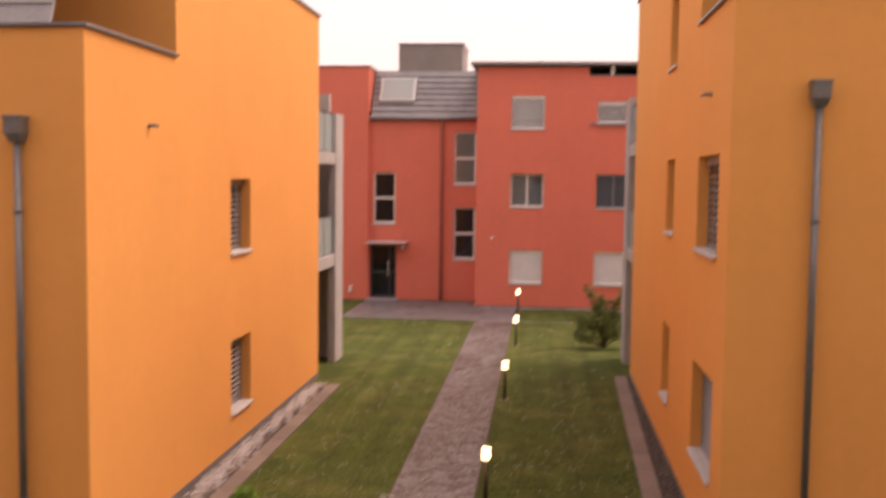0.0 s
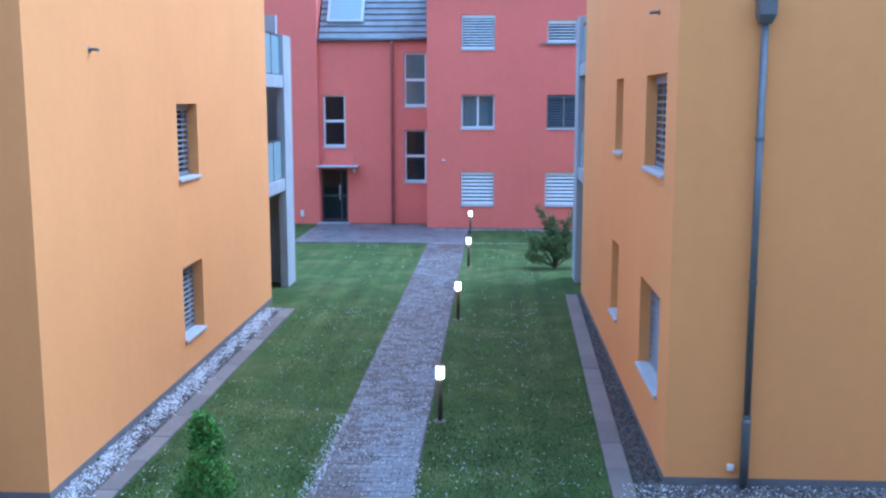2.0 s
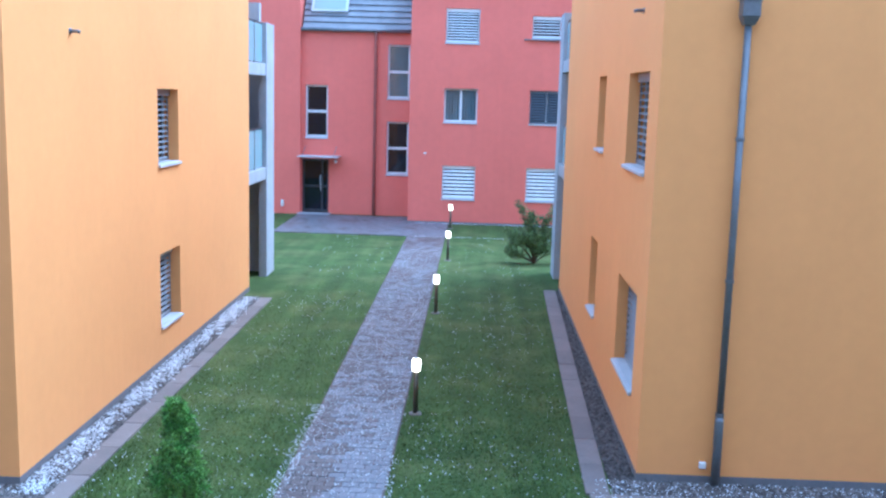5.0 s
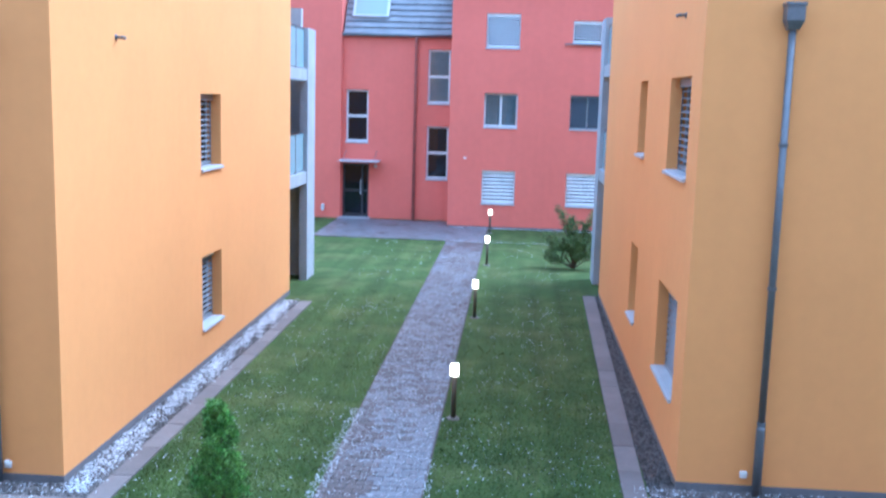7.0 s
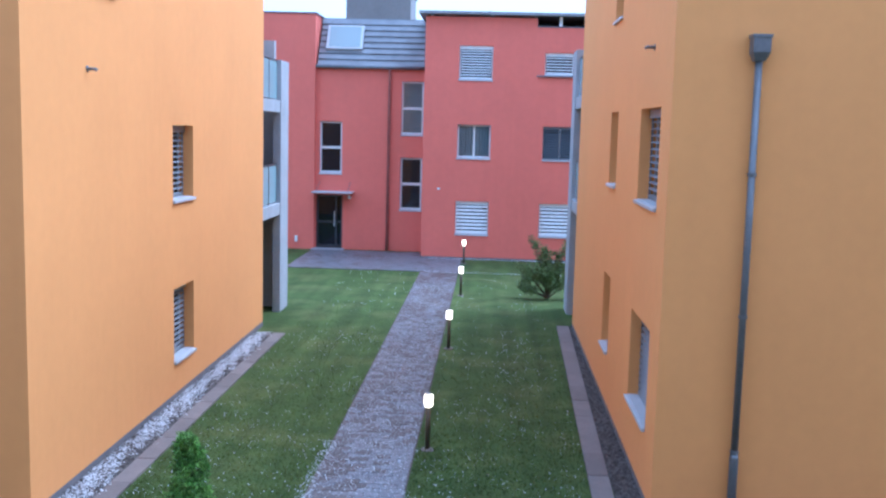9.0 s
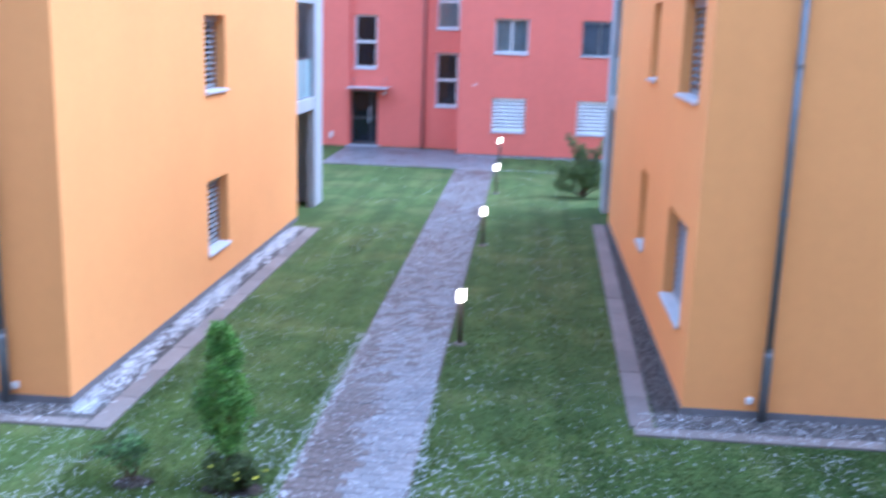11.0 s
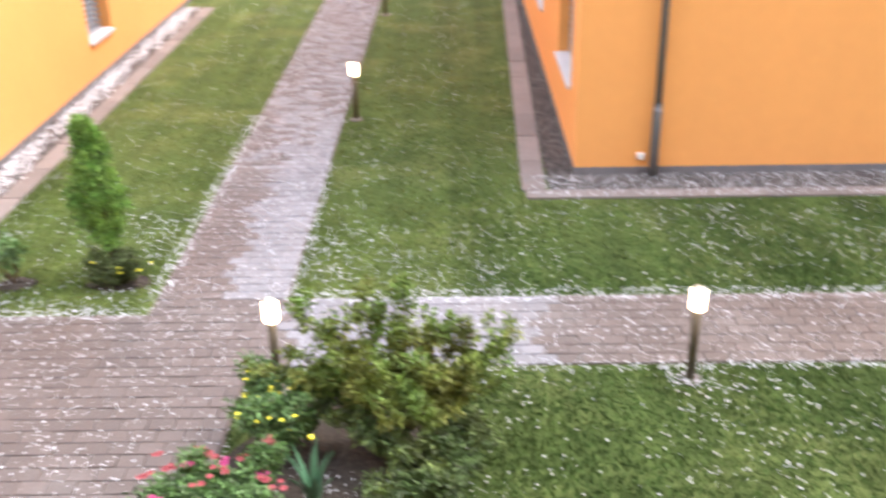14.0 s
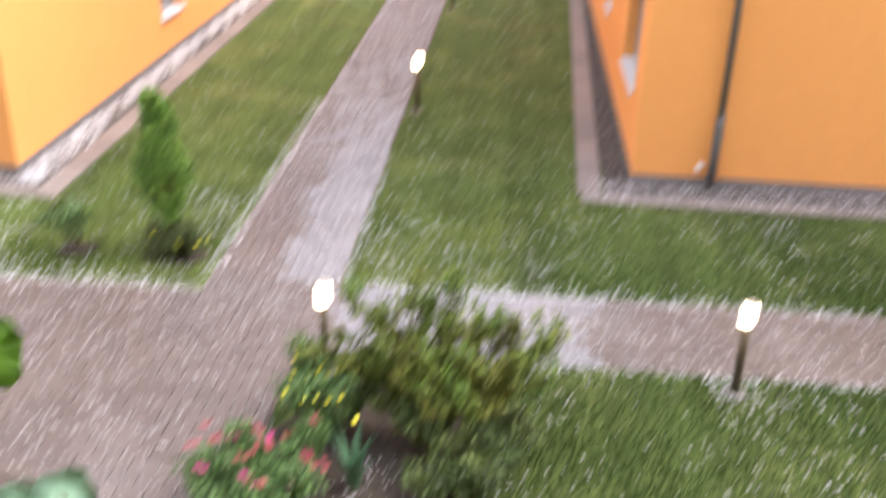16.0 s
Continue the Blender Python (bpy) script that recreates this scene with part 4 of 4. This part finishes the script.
# ---- bollard lamps along the paths ----
def bollard(base):
    t = thing("bollard_lamp", (0, 0, 0), "lit bollard lamp on a slim bronze post beside the path", "lamp", "bollard lamps")
    part("post", tube(bmesh.new(), [(0, 0, 0.02), (0, 0, 0.661)], [0.037, 0.037], 16), POST, t, "slim bronze metal post", True)
    part("foot", tube(bmesh.new(), [(0, 0, 0.0), (0, 0, 0.014), (0, 0, 0.021)], [0.105, 0.10, 0.045], 20), SLAB, t, "round concrete foot flush with the lawn")
    part("shade", tube(bmesh.new(), [(0, 0, 0.662), (0, 0, 0.675), (0, 0, 0.835), (0, 0, 0.85)], [0.052, 0.063, 0.063, 0.05], 20), GLOW, t, "glowing opal glass head", True)
    part("cap", tube(bmesh.new(), [(0, 0, 0.851), (0, 0, 0.862)], [0.05, 0.04], 20), LAMP_CAP, t)
    t.matrix_basis = pose(*base)
    return t


lamp = bollard((-0.88, 13.82, 0))
for i, (x, y) in enumerate(((-0.90, 6.80), (-0.87, 20.70), (-0.83, 27.7), (-0.95, 34.6), (2.49, 6.92))):
    copy_thing(lamp, pose(x, y, 0, 0, 0, 40 * i))


# ---- plants ----
def leaf_cloud(centres, per, spread, size, seed, droop=0.3, shape=0.45):
    """Leaves of two bent halves scattered round centres. centres: (point, radius scale)."""
    g = np.random.default_rng(seed)
    C = np.array([c for c, _ in centres])
    S = np.array([s for _, s in centres])
    C, S = np.repeat(C, per, 0), np.repeat(S, per)
    n = len(C)
    d = g.normal(size=(n, 3))
    d /= np.linalg.norm(d, axis=1)[:, None]
    P = C + d * (spread * S * g.random(n) ** 0.5)[:, None]
    P[:, 2] = np.maximum(P[:, 2], 0.03)
    ax = d + g.normal(size=(n, 3)) * 0.7
    ax[:, 2] -= droop * g.random(n)
    ax /= np.linalg.norm(ax, axis=1)[:, None]
    sd = np.cross(ax, g.normal(size=(n, 3)))
    sd /= np.linalg.norm(sd, axis=1)[:, None]
    nm = np.cross(ax, sd)
    L = size * (0.6 + 0.8 * g.random(n))[:, None]
    W = L * shape * 0.5
    tip = P + ax * L - nm * L * 0.15
    mid = P + ax * L * 0.5 + nm * L * 0.06
    V = np.stack([P, mid + sd * W - nm * L * 0.08, tip, mid - sd * W - nm * L * 0.08, mid], 1).reshape(-1, 3)
    f = np.array([(0, 1, 4), (1, 2, 4), (2, 3, 4), (3, 0, 4)])
    F = (f[None] + (np.arange(n) * 5)[:, None, None]).reshape(-1, 3)
    return V.tolist(), F.tolist()


def foliage(name, parent, v, f, material, label=""):
    me = bpy.data.meshes.new(name)
    me.from_pydata(v, [], f)
    me.materials.append(material)
    ob = new(name, me)
    ob.parent = parent
    ob.matrix_parent_inverse = Matrix.Translation(-Vector(parent["base"]))
    if label:
        tagged(ob, label)
    return ob


def branchy(base, tips, seed, r0=0.016, bend=0.25):
    """Stems from the base to the tips, and points along their outer parts."""
    g = random.Random(seed)
    bm = bmesh.new()
    pts = []
    b = Vector(base)
    for tip in tips:
        t = Vector(tip)
        L = (t - b).length
        k = Vector((g.uniform(-1, 1), g.uniform(-1, 1), g.uniform(0.2, 1))) * L * bend
        line = [b + (t - b) * s + k * (4 * s * (1 - s)) * 0.5 for s in (0, 0.2, 0.4, 0.6, 0.8, 1.0)]
        tube(bm, line, [r0 * (1 - 0.85 * s) for s in (0, 0.2, 0.4, 0.6, 0.8, 1.0)], 6)
        for s in (0.45, 0.62, 0.78, 0.9, 1.0):
            i = min(int(s * 5), 4)
            p = line[i].lerp(line[i + 1], s * 5 - i)
            pts.append((tuple(p), 1.15 - 0.65 * s))
            if s > 0.5:
                q = p + Vector((g.uniform(-1, 1), g.uniform(-1, 1), g.uniform(-0.2, 0.8))) * L * 0.16
                tube(bm, [p, (p + q) / 2 + Vector((0, 0, 0.01)), q], [r0 * 0.3, r0 * 0.22, r0 * 0.1], 5)
                pts.append((tuple(q), 0.75))
    return bm, pts


def flower(parent, at, r, material, seed, petals=6):
    g = random.Random(seed)
    bm = bmesh.new()
    c = Vector(at)
    for ring, (rr, lift, m) in enumerate(((1.0, 0.15, petals), (0.62, 0.4, petals - 1), (0.3, 0.6, 3))):
        for k in range(m):
            a = k * math.tau / m + ring * 0.5 + g.uniform(-0.2, 0.2)
            o = Vector((math.cos(a), math.sin(a), 0))
            s = Vector((-math.sin(a), math.cos(a), 0))
            vs = [bm.verts.new(c + p * r) for p in (Vector((0, 0, 0)), o * 0.6 * rr + s * 0.42 * rr + Vector((0, 0, lift)), o * rr + Vector((0, 0, lift * g.uniform(0.3, 1.2))),
                                                  o * 0.6 * rr - s * 0.42 * rr + Vector((0, 0, lift)))]
            bm.faces.new(vs)
    return part("flower", bm, material, parent)


# young column-shaped conifer
def conifer():
    b = (-2.92, 8.92, 0)
    t = thing("conifer", b, "young narrow bright green conifer standing in the lawn", "tree")
    part("trunk", tube(bmesh.new(), [(b[0], b[1], 0), (b[0] + 0.02, b[1], 0.6), (b[0], b[1], 1.5)], [0.03, 0.022, 0.006], 8), BARK, t)
    g = random.Random(5)
    cs = []
    for i in range(300):
        z = 0.36 + 1.30 * g.random() ** 0.9
        prof = 0.10 + 0.18 * min(1.0, (z - 0.36) / 0.38) if z < 0.95 else 0.28 * max(0.0, (1.76 - z) / 0.81) ** 0.8
        a = g.uniform(0, math.tau)
        prof *= 0.86 + 0.24 * math.sin(z * 9 + 2 * a)
        r = prof * g.random() ** 0.4
        lop = -0.05 * (z - 0.5) + 0.025 * math.sin(z * 6)
        cs.append(((b[0] + lop + r * math.cos(a), b[1] + r * math.sin(a), z), 0.5 + 0.5 * g.random()))
    v, f = leaf_cloud(cs, 40, 0.065, 0.05, 41, -0.8, 0.26)
    foliage("crown", t, v, f, LEAF_CON, "dense feathery bright green crown tapering to a point")


conifer()


def small_shrub(base, tips, seed, leafmat, label, per=26, spread=0.10, size=0.05, r0=0.012, name="shrub"):
    t = thing(name, base, label, "shrub")
    bm, pts = branchy(base, tips, seed, r0)
    part("branchwork", bm, BARK, t)
    v, f = leaf_cloud(pts, per, spread, size, seed + 100)
    foliage("crown", t, v, f, leafmat)
    return t


g = random.Random(9)
b = (-3.84, 8.72, 0)
small_shrub(b, [(b[0] + g.uniform(-0.40, 0.14), b[1] + g.uniform(-0.15, 0.18), g.uniform(0.36, 0.58)) for _ in range(6)], 51, LEAF_DARK, "small sparse green shrub with bare brown stems on soil", 13)
b = (-2.80, 8.74, 0)
low = small_shrub(b, [(b[0] + g.uniform(-0.32, 0.28), b[1] + g.uniform(-0.15, 0.22), g.uniform(0.12, 0.36)) for _ in range(14)], 52, LEAF_LOW, "low dark shrub with yellow flowers at the foot of the conifer", 24, 0.09, 0.045)
for i in range(9):
    flower(low, (b[0] + g.uniform(-0.25, 0.30), b[1] + g.uniform(-0.2, 0.1), g.uniform(0.16, 0.30)), 0.026, YELLOW, i, 5)

# large sprawling bush beside the cross path
def shoots(base, tips, seed, r0, side, reach, high):
    """Arching stems, each with side shoots; gives the wood and the leaf points along the shoots."""
    g = random.Random(seed)
    bm = bmesh.new()
    pts = []
    b = Vector(base)
    for tip in tips:
        t = Vector(tip)
        k = Vector((g.uniform(-0.1, 0.1), g.uniform(-0.1, 0.1), 0.10 * (t - b).length))
        steps = (0, 0.2, 0.4, 0.6, 0.8, 1.0)
        line = [b + (t - b) * s + k * 4 * s * (1 - s) for s in steps]
        tube(bm, line, [r0 * (1 - 0.88 * s) for s in steps], 6)

        def at(s):
            i = min(int(s * 5), 4)
            return line[i].lerp(line[i + 1], s * 5 - i)
        for s in (0.6, 0.72, 0.86, 0.94, 1.0):
            pts.append((tuple(at(s)), 1.25 - 0.6 * s))
        tall = tip[2] > high
        for _ in range(side - 2 if tall else side):
            s = g.uniform(0.62 if tall else 0.45, 0.93)
            p = at(s)
            q = p + ((t - b).normalized() * 0.5 + Vector((g.uniform(-1, 1), g.uniform(-1, 1), g.uniform(-0.1, 0.9)))).normalized() * reach * g.uniform(0.5, 1.1) * (0.7 if tall else 1.0)
            m = (p + q) / 2 + Vector((0, 0, -0.015))
            tube(bm, [p, m, q], [r0 * 0.3, r0 * 0.22, r0 * 0.1], 5)
            pts += [(tuple(m), 0.85), (tuple((m + q) / 2), 0.8), (tuple(q), 0.6)]
    return bm, pts


b = (0.05, 6.05, 0)
tips = [(-0.62, 6.3, 1.10), (-0.66, 6.15, 0.78), (-0.85, 6.2, 0.60), (-0.36, 6.25, 1.02), (-0.11, 6.2, 1.24), (0.17, 6.3, 1.28), (0.02, 6.25, 1.12), (0.10, 6.1, 0.98),
        (-0.22, 6.05, 0.86), (-0.42, 6.0, 0.64), (0.26, 6.2, 0.88), (0.42, 6.2, 0.92), (0.56, 6.25, 0.96), (0.72, 6.2, 0.88), (0.76, 6.1, 0.74), (0.56, 6.0, 0.66), (0.45, 6.0, 0.50),
        (0.05, 5.8, 0.76), (0.25, 5.75, 0.66), (-0.12, 5.82, 0.62), (0.38, 5.65, 0.50), (0.15, 5.6, 0.55), (0.45, 5.7, 0.34), (0.25, 5.5, 0.36), (0.40, 5.5, 0.22), (0.30, 5.35, 0.22),
        (0.15, 5.42, 0.30), (0.50, 5.85, 0.22), (0.60, 6.15, 0.36), (-0.22, 5.95, 0.52), (0.05, 5.9, 0.60), (0.35, 5.95, 0.72), (-0.05, 6.05, 0.90), (0.20, 5.95, 0.82), (-0.52, 6.05, 0.52),
        (0.20, 5.25, 0.16), (0.36, 5.2, 0.14), (0.92, 6.2, 0.80), (0.86, 6.0, 0.58), (0.72, 5.85, 0.36), (0.62, 5.6, 0.24), (0.55, 5.4, 0.14), (0.70, 6.05, 0.20),
        (0.95, 6.3, 0.62), (-0.32, 5.85, 0.40), (-0.16, 5.72, 0.34), (-0.42, 5.98, 0.42), (-0.05, 5.6, 0.42)]
bush = thing("bush", b, "large sprawling olive green bush with upright shoots", "shrub")
tall = [q for q in tips if q[2] > 0.45]
bm, pts = shoots(b, tall, 61, 0.016, 6, 0.27, 0.84)
part("branchwork", bm, BARK, bush)
v, f = leaf_cloud(pts, 23, 0.060, 0.050, 161, -0.1, 0.42)
foliage("crown", bush, v, f, LEAF_OLIVE, "small rounded olive green leaves in loose clumps")
flower(bush, (0.11, 6.12, 0.74), 0.045, CORAL, 3)
# the bush's low shoots, split off to carry shade in darker leaves
b = (0.22, 5.72, 0)
under = thing("shrub", b, "low part of the large bush, its leaves darkened for shade", "shrub")
bm, pts = shoots(b, [q for q in tips if q[2] <= 0.45] + [(0.50, 5.25, 0.20), (0.66, 5.45, 0.26), (0.08, 5.15, 0.22), (0.80, 5.75, 0.30)], 65, 0.010, 5, 0.16, 0.60)
part("branchwork", bm, BARK, under)
v, f = leaf_cloud(pts, 22, 0.075, 0.050, 165, 0.1, 0.40)
foliage("crown", under, v, f, LEAF_UNDER, "narrow green leaves, darkened for the shade under the bush")

b = (-0.72, 5.95, 0)
tips = [(b[0] + g.uniform(-0.36, 0.22), b[1] + g.uniform(-0.25, 0.42), g.uniform(0.28, 0.58)) for _ in range(13)]
yel = small_shrub(b, tips, 62, LEAF_DARK, "leafy green plant with small yellow flowers", 44, 0.11, 0.05, 0.01, "flowering_plant")
for i in range(26):
    flower(yel, (b[0] + g.uniform(-0.28, 0.22), b[1] + g.uniform(-0.40, 0.24), g.uniform(0.42, 0.62)), g.uniform(0.014, 0.021), YELLOW, 20 + i, 5)

b = (-0.98, 5.20, 0)
tips = [(b[0] + g.uniform(-0.50, 0.42), b[1] + g.uniform(-0.5, 0.30), g.uniform(0.22, 0.44)) for _ in range(22)]
rose = small_shrub(b, tips, 63, LEAF_DARK, "low rose bush with pink and coral blooms", 72, 0.10, 0.045, 0.01, "rose_bush")
for i in range(20):
    c = Vector((b[0] + g.uniform(-0.50, 0.40), b[1] + g.uniform(-0.40, 0.30), g.uniform(0.34, 0.48)))
    for k in range(3):
        at = c + Vector((g.uniform(-0.055, 0.055), g.uniform(-0.04, 0.04), g.uniform(-0.015, 0.015)))
        flower(rose, at, g.uniform(0.024, 0.038), PINK if i % 3 == 0 else CORAL, 50 + i * 3 + k, 8)

# broad bluish leaves beside the roses
t = thing("iris_plant", (-0.42, 5.35, 0), "clump of upright bluish green leaves with a pale bud", "plant")
bm = bmesh.new()
for i in range(16):
    a, L = g.uniform(0, math.tau), g.uniform(0.34, 0.66)
    o = Vector((math.cos(a), math.sin(a), 0))
    s = Vector((-math.sin(a), math.cos(a), 0)) * 0.030
    p0 = Vector((-0.42, 5.35, 0.02)) + o * 0.03
    prev = None
    for k in range(6):
        q = k / 5
        c = p0 + o * 0.13 * q * q + Vector((0, 0, L * q * (1 - 0.15 * q)))
        w = s * (1 - q * q) + s * 0.05
        cur = [bm.verts.new(c - w), bm.verts.new(c + Vector((0, 0, -0.006)) + o * 0.008), bm.verts.new(c + w)]
        if prev:
            bm.faces.new((prev[0], prev[1], cur[1], cur[0]))
            bm.faces.new((prev[1], prev[2], cur[2], cur[1]))
        prev = cur
part("foliage", bm, LEAF_TEAL, t)
bm = bmesh.new()
bmesh.ops.create_icosphere(bm, subdivisions=1, radius=0.022, matrix=Matrix.Translation((-0.40, 5.34, 0.62)))
part("bud", bm, YELLOW, t)

# bush near the far house
b = (1.65, 27.7, 0)
tips = [(1.14, 27.7, 1.74), (1.20, 27.75, 1.60), (2.20, 27.7, 1.66), (2.12, 27.65, 1.50), (1.60, 27.7, 1.45), (1.72, 27.8, 1.30), (1.45, 27.7, 1.20), (1.95, 27.7, 1.15), (0.84, 27.8, 0.92),
        (0.95, 27.7, 0.70), (0.86, 27.6, 0.30), (1.05, 27.5, 0.22), (1.4, 27.5, 0.78), (1.6, 27.4, 0.85), (1.8, 27.4, 0.80), (2.05, 27.5, 0.85), (2.25, 27.6, 0.70), (2.35, 27.5, 0.40),
        (1.55, 27.8, 0.98), (1.3, 27.9, 0.80), (2.2, 27.8, 0.95), (1.75, 27.5, 0.55), (1.95, 27.4, 0.45), (1.25, 27.6, 0.62)]
far = thing("bush", b, "olive green bush with long upright shoots on the lawn", "shrub")
bm, pts = shoots(b, tips, 64, 0.024, 3, 0.32, 1.1)
part("branchwork", bm, BARK, far)
v, f = leaf_cloud(pts, 26, 0.115, 0.085, 164, -0.5, 0.26)
foliage("crown", far, v, f, LEAF_FAR)


# ---- vine beside the camera's window ----
def vine():
    base = (-0.06, 0.42, 0)
    t = thing("vine", base, "climbing vine with lobed green leaves close to the window", "plant")
    part("stem", tube(bmesh.new(), [base, (-0.03, 0.46, 1.5), (-0.08, 0.44, 2.8), (-0.016, 0.353, 3.764), (0.062, 0.397, 4.144), (0.102, 0.437, 4.224)], [0.012, 0.011, 0.010, 0.007, 0.004, 0.002], 8), BARK, t, "", True)
    eye = Vector((0.53, -0.04, 4.59))

    def leaf(c, size, turn, material, tilt):
        c = Vector(c)
        n = ((eye - c).normalized() + Vector(tilt)).normalized()
        a = n.orthogonal().normalized()
        a = Matrix.Rotation(turn, 3, n) @ a
        b = n.cross(a)
        bm = bmesh.new()
        mid = bm.verts.new(c - n * size * 0.06)
        rim = []
        m = 30
        for k in range(m):
            w = k * math.tau / m
            r = size * 0.5 * (0.78 + 0.16 * abs(math.cos(2.5 * w)) + 0.05 * (k % 2) + 0.10 * math.cos(w))
            rim.append(bm.verts.new(c + a * r * math.cos(w) + b * r * math.sin(w) + n * 0.10 * r * math.sin(3 * w)))
        for k in range(m):
            bm.faces.new((mid, rim[k], rim[(k + 1) % m]))
        bmesh.ops.solidify(bm, geom=bm.faces[:], thickness=0.0006)
        ob = part("leaf", bm, material, t, "", True)
        near = min(((-0.016, 0.353, 3.764), (0.062, 0.397, 4.144), (0.102, 0.437, 4.224)), key=lambda q: (Vector(q) - c).length)
        part("stalk", tube(bmesh.new(), [near, (Vector(near) + c) / 2 - Vector((0, 0, 0.01)), c - n * 0.002], [0.0016, 0.0014, 0.001], 6), BARK, ob)
    leaf((0.208, 0.437, 4.261), 0.062, 0.3, LEAF_VINE, (0.1, 0.1, 0.5))
    leaf((0.194, 0.429, 4.224), 0.05, 1.2, LEAF_VINE, (0, 0.3, 0.3))
    leaf((0.252, 0.438, 4.156), 0.044, 2.0, LEAF_PALE, (0.1, -0.1, 0.8))
    leaf((0.222, 0.427, 4.149), 0.045, 0.8, LEAF_PALE, (0, 0, 0.6))


vine()
